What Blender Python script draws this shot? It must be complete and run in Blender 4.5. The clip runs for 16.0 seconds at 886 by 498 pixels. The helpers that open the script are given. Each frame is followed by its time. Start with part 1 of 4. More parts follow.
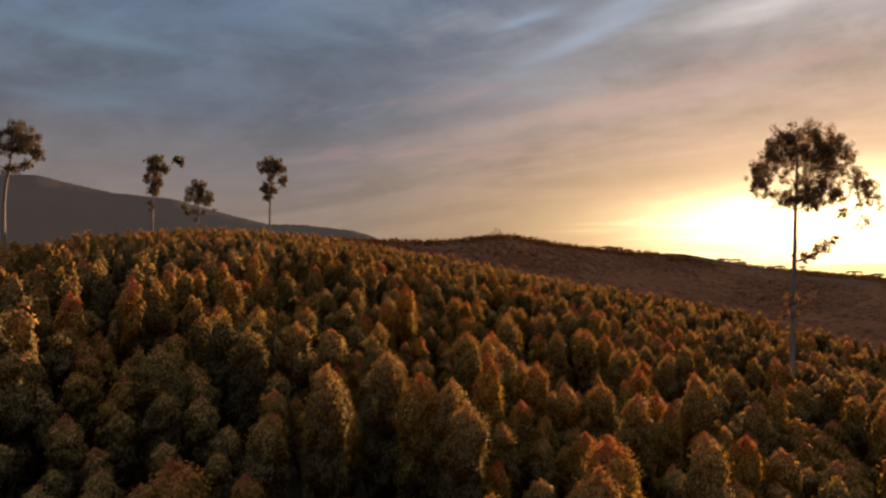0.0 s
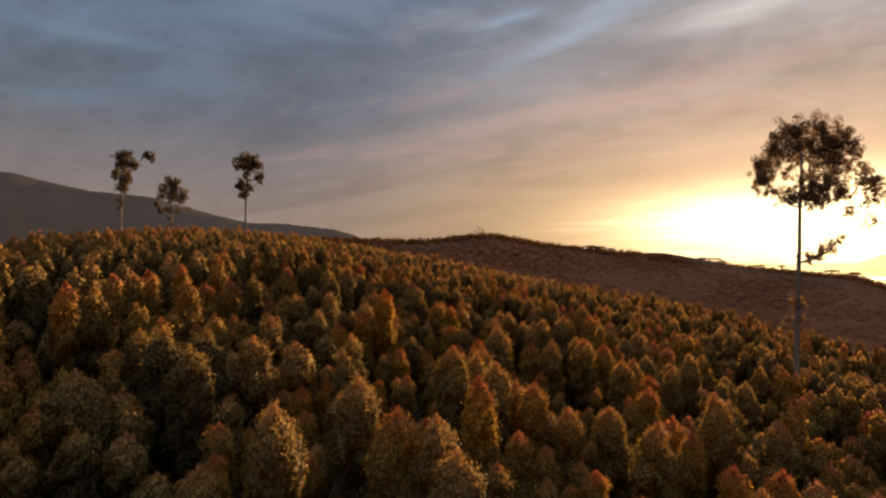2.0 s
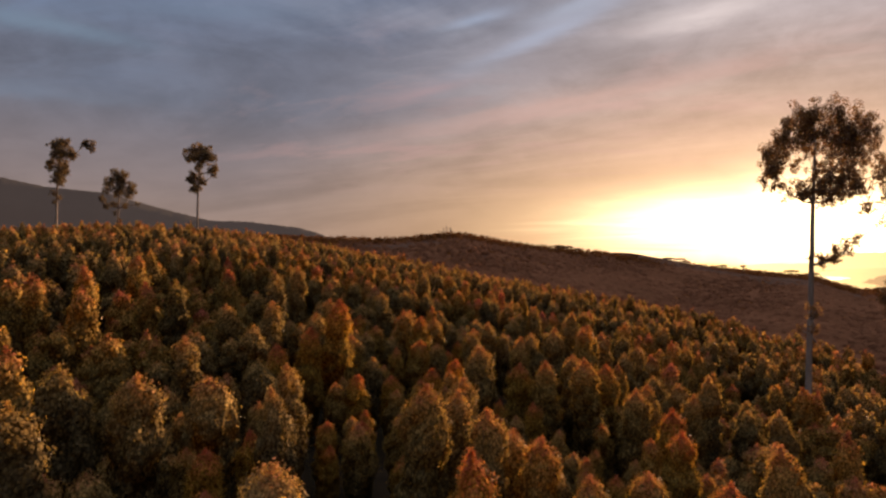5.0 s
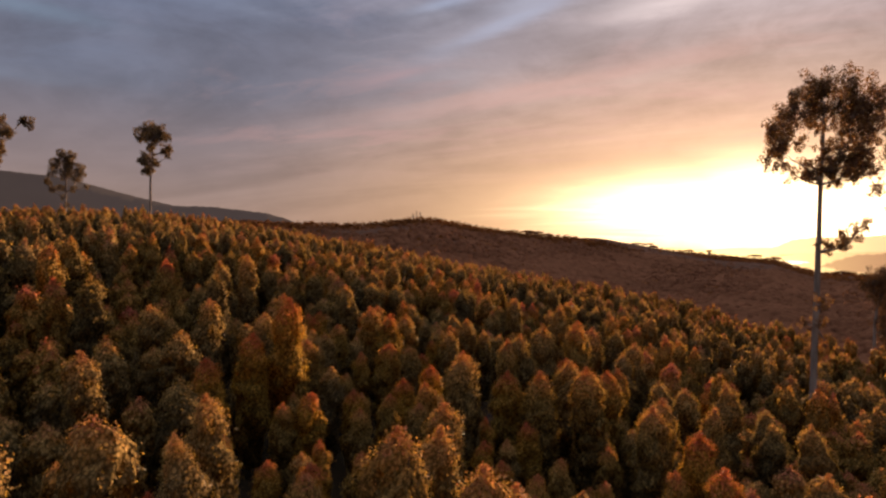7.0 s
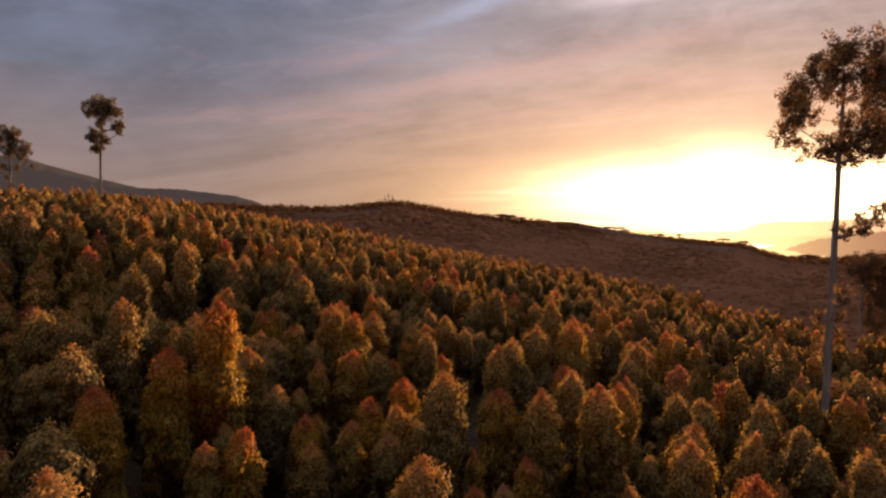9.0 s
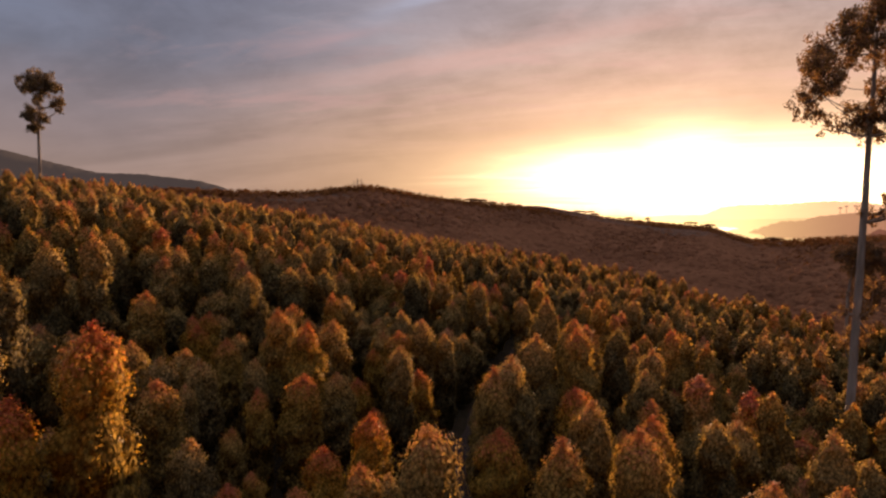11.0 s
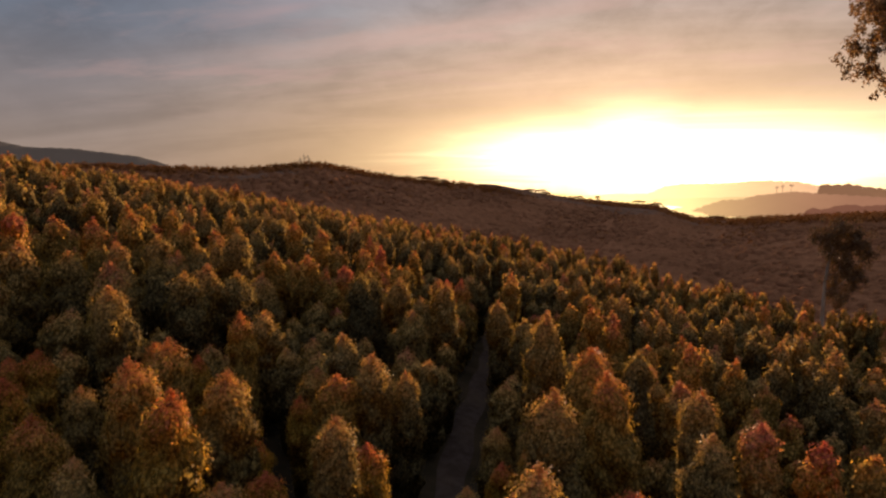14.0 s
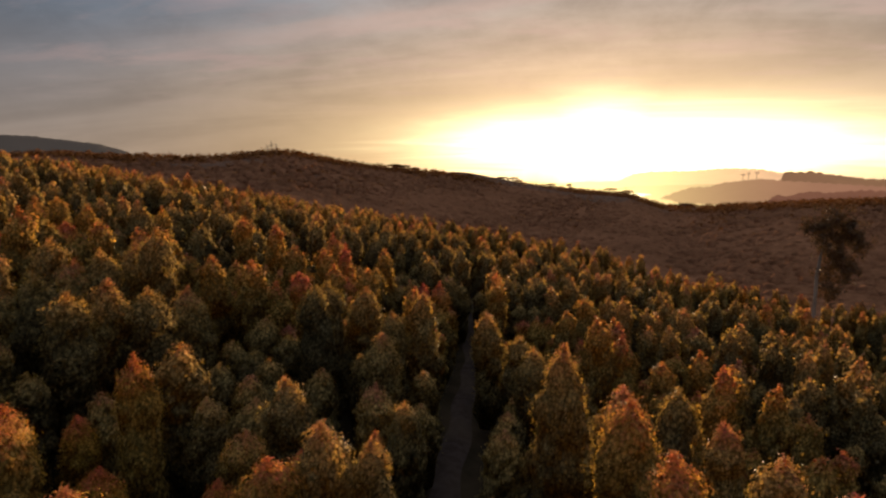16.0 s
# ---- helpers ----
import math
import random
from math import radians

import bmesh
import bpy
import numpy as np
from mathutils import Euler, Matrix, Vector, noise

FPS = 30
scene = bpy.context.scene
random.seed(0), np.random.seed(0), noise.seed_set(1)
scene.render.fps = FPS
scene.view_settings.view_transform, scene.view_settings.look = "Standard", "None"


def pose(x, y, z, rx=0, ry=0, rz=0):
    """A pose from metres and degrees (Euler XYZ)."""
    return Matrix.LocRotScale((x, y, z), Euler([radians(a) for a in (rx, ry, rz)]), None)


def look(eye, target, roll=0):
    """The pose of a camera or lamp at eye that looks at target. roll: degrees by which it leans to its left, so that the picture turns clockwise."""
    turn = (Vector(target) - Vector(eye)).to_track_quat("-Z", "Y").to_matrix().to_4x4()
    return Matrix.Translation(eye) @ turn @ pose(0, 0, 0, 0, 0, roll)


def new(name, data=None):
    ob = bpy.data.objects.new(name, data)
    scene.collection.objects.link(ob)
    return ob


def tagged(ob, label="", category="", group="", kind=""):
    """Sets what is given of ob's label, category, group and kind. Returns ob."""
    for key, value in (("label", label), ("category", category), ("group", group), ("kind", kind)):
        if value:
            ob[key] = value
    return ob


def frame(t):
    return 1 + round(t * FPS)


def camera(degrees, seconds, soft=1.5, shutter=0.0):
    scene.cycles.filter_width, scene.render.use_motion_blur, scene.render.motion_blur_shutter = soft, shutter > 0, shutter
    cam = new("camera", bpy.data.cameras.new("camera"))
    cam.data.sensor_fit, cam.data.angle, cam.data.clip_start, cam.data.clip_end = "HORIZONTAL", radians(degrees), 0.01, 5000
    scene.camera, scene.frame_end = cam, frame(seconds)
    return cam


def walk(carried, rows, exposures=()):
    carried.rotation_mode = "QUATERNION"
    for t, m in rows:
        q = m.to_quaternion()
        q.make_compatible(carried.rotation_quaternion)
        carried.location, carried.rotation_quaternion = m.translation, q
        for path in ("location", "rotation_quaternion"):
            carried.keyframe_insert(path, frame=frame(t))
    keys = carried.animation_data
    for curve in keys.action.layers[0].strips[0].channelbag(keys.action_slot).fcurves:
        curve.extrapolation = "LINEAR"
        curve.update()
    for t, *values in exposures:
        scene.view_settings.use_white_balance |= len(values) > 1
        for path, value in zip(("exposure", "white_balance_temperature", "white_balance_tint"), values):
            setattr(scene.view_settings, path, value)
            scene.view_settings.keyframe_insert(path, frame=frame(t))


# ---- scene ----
cam = camera(73.2, 16.0, soft=2.4)
PATH = [
    (0, (1.155, 1.959, 29.891), (1.149, 3.959, 29.906), 0.0),
    (0.5, (1.138, 3.113, 29.889), (1.15, 5.112, 29.904), -0.0),
    (1, (1.128, 4.386, 29.931), (1.157, 6.386, 29.945), 0.0),
    (1.5, (1.091, 5.739, 30.002), (1.133, 7.739, 30.015), 0.0),
    (2, (1.145, 7.164, 30.048), (1.197, 9.163, 30.06), -0.0),
    (2.5, (1.126, 8.613, 30.079), (1.194, 10.612, 30.091), 0.0),
    (3, (1.115, 10.101, 30.112), (1.2, 12.099, 30.124), 0.0),
    (3.5, (1.104, 11.627, 30.129), (1.208, 13.624, 30.14), 0.0),
    (4, (1.134, 13.163, 30.13), (1.255, 15.16, 30.141), 0.1),
    (6.5, (1.504, 21.486, 30.202), (1.742, 23.472, 30.187), 0.1),
    (7, (1.611, 23.161, 30.241), (1.874, 25.143, 30.202), 0.1),
    (7.5, (1.776, 24.856, 30.231), (2.062, 26.835, 30.178), 0.2),
    (8, (1.937, 26.55, 30.248), (2.246, 28.525, 30.181), 0.2),
    (8.5, (2.132, 28.238, 30.232), (2.464, 30.209, 30.152), 0.2),
    (9, (2.352, 29.983, 30.23), (2.706, 31.949, 30.136), 0.2),
    (11.5, (3.664, 39.076, 30.19), (4.142, 41.012, 30.032), 0.0),
    (12, (4.009, 40.941, 30.211), (4.514, 42.869, 30.04), 0.1),
    (12.5, (4.346, 42.808, 30.224), (4.878, 44.727, 30.042), 0.1),
    (13, (4.722, 44.645, 30.229), (5.281, 46.555, 30.035), 0.1),
    (13.5, (5.115, 46.431, 30.226), (5.699, 48.332, 30.02), 0.2),
    (14, (5.528, 48.2, 30.239), (6.137, 50.093, 30.021), 0.2),
    (14.5, (6.028, 49.934, 30.239), (6.657, 51.819, 30.011), 0.2),
    (15, (6.532, 51.68, 30.225), (7.183, 53.556, 29.989), 0.1),
    (15.5, (7.01, 53.497, 30.204), (7.683, 55.364, 29.957), 0.2),
    (16, (7.539, 55.22, 30.207), (8.235, 57.077, 29.95), 0.1),
]
walk(cam, [(t, look(e, g, r)) for t, e, g, r in PATH],
     [(0, 0.12, 6550, 12), (3, 0.15, 6600, 14), (7, 0.26, 6780, 26), (11, 0.30, 6800, 26), (14, 0.22, 6550, 14), (16, 0.16, 6330, 7)])

# ---------------------------------------------------------------- world, sun
SUN_AZ = radians(33.8)        # right of +y
SUN_EL = radians(2.6)


class Web:
    """Short calls for shader nodes."""

    def __init__(self, tree):
        tree.nodes.clear()
        self.tree = tree

    def feed(self, socket, value):
        if isinstance(value, bpy.types.NodeSocket):
            self.tree.links.new(value, socket)
        elif value is not None:
            if socket.type == "RGBA" and not isinstance(value, float) and len(value) == 3:
                value = (*value, 1)
            socket.default_value = value

    def node(self, kind, **inputs):
        n = self.tree.nodes.new(kind)
        for key, value in inputs.items():
            self.feed(n.inputs[key.replace("_", " ")], value)
        return n

    def math(self, op, a, b=None, c=None):
        n = self.tree.nodes.new("ShaderNodeMath")
        n.operation = op
        for i, v in enumerate((a, b, c)):
            if v is not None:
                self.feed(n.inputs[i], v)
        return n.outputs[0]

    def ramp(self, fac, stops, mode="LINEAR"):
        n = self.tree.nodes.new("ShaderNodeValToRGB")
        n.color_ramp.interpolation = mode
        el = n.color_ramp.elements
        while len(el) < len(stops):
            el.new(0.5)
        for e, (p, col) in zip(el, stops):
            e.position, e.color = p, (*col, 1)
        self.feed(n.inputs[0], fac)
        return n.outputs[0]

    def mix(self, fac, a, b, mode="MIX"):
        n = self.tree.nodes.new("ShaderNodeMix")
        n.data_type, n.blend_type = "RGBA", mode
        self.feed(n.inputs[0], fac)
        self.feed(n.inputs[6], a)
        self.feed(n.inputs[7], b)
        return n.outputs[2]

    def span(self, v, a, b, c=0.0, d=1.0, smooth=True):
        n = self.tree.nodes.new("ShaderNodeMapRange")
        n.interpolation_type = "SMOOTHSTEP" if smooth else "LINEAR"
        for i, x in enumerate((v, a, b, c, d)):
            self.feed(n.inputs[i], x)
        return n.outputs[0]

    def noise(self, vec, scale, detail=4.0, rough=0.55, dist=0.0):
        n = self.tree.nodes.new("ShaderNodeTexNoise")
        self.feed(n.inputs["Vector"], vec)
        n.inputs["Scale"].default_value = scale
        n.inputs["Detail"].default_value = detail
        n.inputs["Roughness"].default_value = rough
        n.inputs["Distortion"].default_value = dist
        return n.outputs[0]


def build_world():
    world = bpy.data.worlds.new("evening_sky")
    scene.world = world
    world.use_nodes = True
    w = Web(world.node_tree)
    way = w.node("ShaderNodeTexCoord").outputs["Generated"]
    sep = w.node("ShaderNodeSeparateXYZ", Vector=way)
    x, y, z = sep.outputs
    ca, sa = math.cos(SUN_AZ), math.sin(SUN_AZ)
    side = w.math("SUBTRACT", w.math("MULTIPLY", x, ca), w.math("MULTIPLY", y, sa))
    ahead = w.math("ADD", w.math("MULTIPLY", x, sa), w.math("MULTIPLY", y, ca))
    az = w.math("MULTIPLY", w.math("ARCTAN2", side, ahead), 57.2958)      # degrees right of the sun
    el = w.math("MULTIPLY", w.math("ARCSINE", z), 57.2958)                # degrees up
    up = w.span(el, 0.0, 60.0, smooth=False)
    near = w.ramp(up, ((0.0, (0.62, 0.38, 0.17)), (0.08, (0.60, 0.38, 0.20)), (0.17, (0.545, 0.38, 0.27)),
                       (0.28, (0.40, 0.355, 0.345)), (0.42, (0.395, 0.42, 0.445)), (0.62, (0.50, 0.52, 0.57)), (1.0, (0.62, 0.64, 0.68))))
    away = w.ramp(up, ((0.0, (0.33, 0.245, 0.19)), (0.10, (0.21, 0.178, 0.172)), (0.22, (0.110, 0.126, 0.158)),
                       (0.38, (0.096, 0.126, 0.180)), (0.62, (0.26, 0.30, 0.37)), (1.0, (0.52, 0.55, 0.60))))
    turn = w.math("ABSOLUTE", az)
    base = w.mix(w.span(w.math("ADD", turn, w.math("MULTIPLY", w.math("MAXIMUM", w.math("SUBTRACT", el, 7.0), 0.0), 0.9)), 6.0, 52.0), near, away)
    # cloud sheets seen in perspective
    low = w.math("ADD", w.math("MAXIMUM", z, 0.0), 0.09)
    flat = w.node("ShaderNodeCombineXYZ", X=w.math("DIVIDE", side, low), Y=w.math("DIVIDE", ahead, low), Z=0.0).outputs[0]
    spun = w.node("ShaderNodeMapping", Vector=flat, Rotation=(0, 0, radians(38)), Scale=(0.6, 1.3, 1.0)).outputs[0]
    big = w.noise(spun, 0.5, 6.0, 0.55, 0.8)
    fine = w.noise(spun, 2.4, 5.0, 0.6, 0.4)
    cloud = w.math("ADD", w.math("MULTIPLY", big, 0.88), w.math("MULTIPLY", fine, 0.12))
    rich = w.span(el, 3.0, 18.0, 0.25, 1.0)
    shade = w.math("ADD", 1.0, w.math("MULTIPLY", rich, w.span(cloud, 0.36, 0.64, -0.34, 0.32)))
    puffs = w.noise(w.node("ShaderNodeMapping", Vector=way, Scale=(1.0, 1.0, 1.9)).outputs[0], 11.0, 6.0, 0.62, 0.3)
    shade = w.math("ADD", shade, w.math("MULTIPLY", rich, w.span(puffs, 0.3, 0.7, -0.13, 0.13)))
    base = w.mix(1.0, base, w.node("ShaderNodeCombineXYZ", X=shade, Y=shade, Z=shade).outputs[0], "MULTIPLY")
    blue = w.math("MULTIPLY", w.span(cloud, 0.53, 0.68), w.span(el, 9.0, 20.0))
    base = w.mix(w.math("MULTIPLY", blue, 0.6), base, w.mix(w.span(turn, 15.0, 60.0), (0.50, 0.53, 0.55), (0.15, 0.24, 0.36)))
    pink = w.math("MULTIPLY", w.math("MULTIPLY", w.span(turn, 60.0, 35.0), w.span(fine, 0.48, 0.7)), w.math("MULTIPLY", w.span(el, 4.0, 10.0), w.span(el, 24.0, 13.0)))
    base = w.mix(w.math("MULTIPLY", pink, 0.35), base, (0.50, 0.31, 0.28))
    # single streaks of the cloud sheet: degrees right of the sun, degrees up, half lengths, slope
    def streak(a, e, long, thick, slope):
        da = w.math("SUBTRACT", az, a)
        de = w.math("SUBTRACT", w.math("SUBTRACT", el, e), w.math("MULTIPLY", da, slope))
        de = w.math("ADD", de, w.math("MULTIPLY", w.math("SUBTRACT", fine, 0.5), 3.4 * thick))
        u, v = w.math("DIVIDE", da, long), w.math("DIVIDE", de, thick)
        g = w.math("EXPONENT", w.math("MULTIPLY", w.math("ADD", w.math("MULTIPLY", u, u), w.math("MULTIPLY", v, v)), -1.0))
        return w.math("MULTIPLY", g, w.span(big, 0.30, 0.58, 0.45, 1.0))
    for a, e, long, thick, slope, part_of, tint in (
            (-14.0, 17.6, 15.0, 2.4, 0.14, 0.42, (0.235, 0.230, 0.245)), (-36.0, 16.0, 13.0, 3.0, 0.05, 0.40, (0.150, 0.158, 0.185)),
            (-19.0, 20.0, 7.0, 0.8, 0.36, 0.75, (0.34, 0.42, 0.53)), (-26.0, 21.4, 3.0, 0.6, 0.2, 0.6, (0.32, 0.42, 0.55)), (-16.0, 22.2, 5.0, 0.7, 0.3, 0.6, (0.36, 0.45, 0.56)),
            (-5.5, 20.2, 5.5, 1.1, 0.10, 0.85, (0.66, 0.63, 0.61)), (3.0, 22.5, 6.0, 1.0, 0.05, 0.6, (0.60, 0.58, 0.57)),
            (-16.0, 13.9, 16.0, 0.75, 0.16, 0.55, (0.54, 0.36, 0.31)), (-30.5, 15.2, 3.2, 0.5, 0.18, 0.6, (0.36, 0.27, 0.28)),
            (-63.0, 17.6, 7.0, 0.7, -0.04, 0.6, (0.17, 0.26, 0.34)), (-66.0, 12.5, 9.0, 0.6, 0.0, 0.4, (0.16, 0.22, 0.29)), (-50.0, 20.5, 8.0, 0.8, 0.1, 0.35, (0.14, 0.20, 0.27))):
        base = w.mix(w.math("MULTIPLY", streak(a, e, long, thick, slope), part_of), base, tint)
    # light through the gap under the cloud sheet, round the sun
    e1 = w.math("DIVIDE", w.math("SUBTRACT", el, 2.2), 3.2)
    a0 = w.math("SUBTRACT", az, 3.0)
    a1 = w.math("MAXIMUM", w.math("DIVIDE", a0, -15.5), w.math("DIVIDE", a0, 23.0))
    d1 = w.math("ADD", w.math("MULTIPLY", e1, e1), w.math("MULTIPLY", a1, a1))
    wob = w.math("ADD", d1, w.math("MULTIPLY", w.math("SUBTRACT", cloud, 0.5), 3.2))
    g1 = w.math("EXPONENT", w.math("MULTIPLY", w.math("POWER", w.math("MAXIMUM", wob, 0.0), 1.15), -1.0))
    e2 = w.math("DIVIDE", el, 17.0)
    a2 = w.math("DIVIDE", w.math("SUBTRACT", az, 4.0), 24.0)
    g2 = w.math("EXPONENT", w.math("MULTIPLY", w.math("ADD", w.math("MULTIPLY", e2, e2), w.math("MULTIPLY", a2, a2)), -1.0))
    e3, a3 = w.math("DIVIDE", w.math("SUBTRACT", el, 3.0), 3.1), w.math("DIVIDE", w.math("SUBTRACT", az, 1.4), 5.5)
    d3 = w.math("ADD", w.math("ADD", w.math("MULTIPLY", e3, e3), w.math("MULTIPLY", a3, a3)), w.math("MULTIPLY", w.math("SUBTRACT", fine, 0.5), 1.2))
    g1 = w.math("MAXIMUM", g1, w.math("EXPONENT", w.math("MULTIPLY", w.math("MAXIMUM", d3, 0.0), -1.0)))
    glow = w.mix(1.0, (3.2, 2.55, 1.35), w.node("ShaderNodeCombineXYZ", X=g1, Y=g1, Z=g1).outputs[0], "MULTIPLY")
    halo = w.mix(1.0, (0.29, 0.185, 0.10), w.node("ShaderNodeCombineXYZ", X=g2, Y=g2, Z=g2).outputs[0], "MULTIPLY")
    colour = w.mix(1.0, w.mix(1.0, base, glow, "ADD"), halo, "ADD")
    sky = w.tree.nodes.new("ShaderNodeTexSky")
    sky.sky_type, sky.sun_disc = "NISHITA", False
    sky.sun_elevation, sky.sun_rotation = SUN_EL, SUN_AZ
    clear = w.node("ShaderNodeBackground", Color=sky.outputs[0], Strength=0.06)
    veil = w.node("ShaderNodeBackground", Color=colour, Strength=1.0)
    both = w.tree.nodes.new("ShaderNodeMixShader")
    both.inputs[0].default_value = 0.92
    w.feed(both.inputs[1], clear.outputs[0])
    w.feed(both.inputs[2], veil.outputs[0])
    out = w.node("ShaderNodeOutputWorld")
    w.feed(out.inputs[0], both.outputs[0])


build_world()
sun = new("sun", bpy.data.lights.new("sun", "SUN"))
sun.data.energy, sun.data.angle, sun.data.color = 8.5, radians(0.6), (1.0, 0.68, 0.40)
sun_way = Vector((math.sin(SUN_AZ) * math.cos(SUN_EL), math.cos(SUN_AZ) * math.cos(SUN_EL), math.sin(SUN_EL)))
sun.matrix_world = look(sun_way * 300, (0, 0, 0))


# ---------------------------------------------------------------- materials
def material(name):
    m = bpy.data.materials.new(name)
    m.use_nodes = True
    return m, Web(m.node_tree)


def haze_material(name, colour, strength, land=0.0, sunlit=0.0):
    """Far land with sunlit haze painted on as emission, brightest below the sun."""
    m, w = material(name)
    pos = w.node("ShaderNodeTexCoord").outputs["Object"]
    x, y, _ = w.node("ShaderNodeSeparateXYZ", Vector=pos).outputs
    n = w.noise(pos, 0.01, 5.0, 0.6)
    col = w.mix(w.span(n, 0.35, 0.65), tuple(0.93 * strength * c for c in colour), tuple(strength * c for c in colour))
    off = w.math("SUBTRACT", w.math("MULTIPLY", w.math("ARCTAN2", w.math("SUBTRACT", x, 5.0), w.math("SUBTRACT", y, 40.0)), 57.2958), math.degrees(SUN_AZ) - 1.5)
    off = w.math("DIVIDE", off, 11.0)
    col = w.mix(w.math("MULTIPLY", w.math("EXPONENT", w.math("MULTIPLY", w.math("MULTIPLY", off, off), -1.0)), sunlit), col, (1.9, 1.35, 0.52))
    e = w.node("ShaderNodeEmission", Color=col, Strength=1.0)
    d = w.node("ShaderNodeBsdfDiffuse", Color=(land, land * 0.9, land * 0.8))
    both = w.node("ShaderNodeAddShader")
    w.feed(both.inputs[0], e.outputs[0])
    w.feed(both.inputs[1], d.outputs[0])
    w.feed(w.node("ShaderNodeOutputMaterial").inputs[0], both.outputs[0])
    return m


def leaf_material(name, stops, sheer=0.50, gloss=0.001, rough=0.32, spread=0.25):
    """Leaves: the uv's v runs from the inside and foot of a crown to its tip, u is each leaf's own chance."""
    m, w = material(name)
    uv = w.tree.nodes.new("ShaderNodeUVMap")
    uv.uv_map = "UVMap"
    u, v, _ = w.node("ShaderNodeSeparateXYZ", Vector=uv.outputs[0]).outputs
    chance = w.node("ShaderNodeObjectInfo").outputs["Random"]
    own = w.math("FRACT", w.math("ADD", w.math("MULTIPLY", u, 1.0), chance))
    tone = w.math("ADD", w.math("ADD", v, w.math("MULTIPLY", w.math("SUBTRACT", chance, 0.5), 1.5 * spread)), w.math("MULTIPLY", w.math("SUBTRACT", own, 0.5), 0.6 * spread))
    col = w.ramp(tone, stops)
    hsv = w.node("ShaderNodeHueSaturation", Color=col, Saturation=w.span(chance, 0.0, 1.0, 1.0, 1.22, False),
                 Value=w.span(own, 0.0, 1.0, 0.6, 1.45, False))
    col = hsv.outputs[0]
    dif = w.node("ShaderNodeBsdfDiffuse", Color=col)
    thin = w.node("ShaderNodeBsdfTranslucent", Color=w.mix(1.0, col, (1.5, 1.3, 0.6), "MULTIPLY"))
    a = w.tree.nodes.new("ShaderNodeMixShader")
    a.inputs[0].default_value = sheer
    w.feed(a.inputs[1], dif.outputs[0])
    w.feed(a.inputs[2], thin.outputs[0])
    shine = w.node("ShaderNodeBsdfGlossy", Color=(0.9, 0.9, 0.85), Roughness=rough)
    b = w.tree.nodes.new("ShaderNodeMixShader")
    b.inputs[0].default_value = gloss
    w.feed(b.inputs[1], a.outputs[0])
    w.feed(b.inputs[2], shine.outputs[0])
    w.feed(w.node("ShaderNodeOutputMaterial").inputs[0], b.outputs[0])
    return m


def foliage_material(name, stops, grain, sheer=0.45):
    """Close-set leaves seen as a surface: each cell is a leaf with its own tone and tilt."""
    m, w = material(name)
    uv = w.node("ShaderNodeUVMap").outputs[0]
    u, v, _ = w.node("ShaderNodeSeparateXYZ", Vector=uv).outputs
    chance = w.node("ShaderNodeObjectInfo").outputs["Random"]
    pos = w.node("ShaderNodeTexCoord").outputs["Object"]
    cells = w.tree.nodes.new("ShaderNodeTexVoronoi")
    w.feed(cells.inputs["Vector"], w.node("ShaderNodeMapping", Vector=pos, Scale=(1.0, 1.0, 0.62)).outputs[0])
    cells.inputs["Scale"].default_value = grain
    pick = w.node("ShaderNodeSeparateXYZ", Vector=cells.outputs["Color"]).outputs
    tone = w.math("ADD", w.math("ADD", v, w.math("MULTIPLY", w.math("SUBTRACT", chance, 0.5), 0.30)), w.math("MULTIPLY", w.math("SUBTRACT", pick[0], 0.5), 0.3))
    hsv = w.node("ShaderNodeHueSaturation", Color=w.ramp(tone, stops), Saturation=w.span(chance, 0.0, 1.0, 1.0, 1.22, False), Value=w.span(pick[1], 0.0, 1.0, 0.65, 1.65, False))
    # gaps between leaf cells darkened in colour in place of shade
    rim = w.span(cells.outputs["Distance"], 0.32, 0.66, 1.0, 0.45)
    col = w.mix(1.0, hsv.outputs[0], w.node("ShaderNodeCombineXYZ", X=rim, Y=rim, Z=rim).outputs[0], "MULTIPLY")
    tilt = w.tree.nodes.new("ShaderNodeVectorMath")
    tilt.operation = "MULTIPLY_ADD"
    w.feed(tilt.inputs[0], cells.outputs["Color"])
    tilt.inputs[1].default_value, tilt.inputs[2].default_value = (1.7, 1.7, 1.5), (-0.85, -0.85, -0.7)
    lean = w.tree.nodes.new("ShaderNodeVectorMath")
    w.feed(lean.inputs[0], w.node("ShaderNodeNewGeometry").outputs["Normal"])
    w.feed(lean.inputs[1], tilt.outputs[0])
    unit = w.tree.nodes.new("ShaderNodeVectorMath")
    unit.operation = "NORMALIZE"
    w.feed(unit.inputs[0], lean.outputs[0])
    dif = w.node("ShaderNodeBsdfDiffuse", Color=col, Normal=unit.outputs[0])
    thin = w.node("ShaderNodeBsdfTranslucent", Color=w.mix(1.0, col, (1.5, 1.3, 0.6), "MULTIPLY"), Normal=unit.outputs[0])
    a = w.tree.nodes.new("ShaderNodeMixShader")
    a.inputs[0].default_value = sheer
    w.feed(a.inputs[1], dif.outputs[0])
    w.feed(a.inputs[2], thin.outputs[0])
    w.feed(w.node("ShaderNodeOutputMaterial").inputs[0], a.outputs[0])
    return m


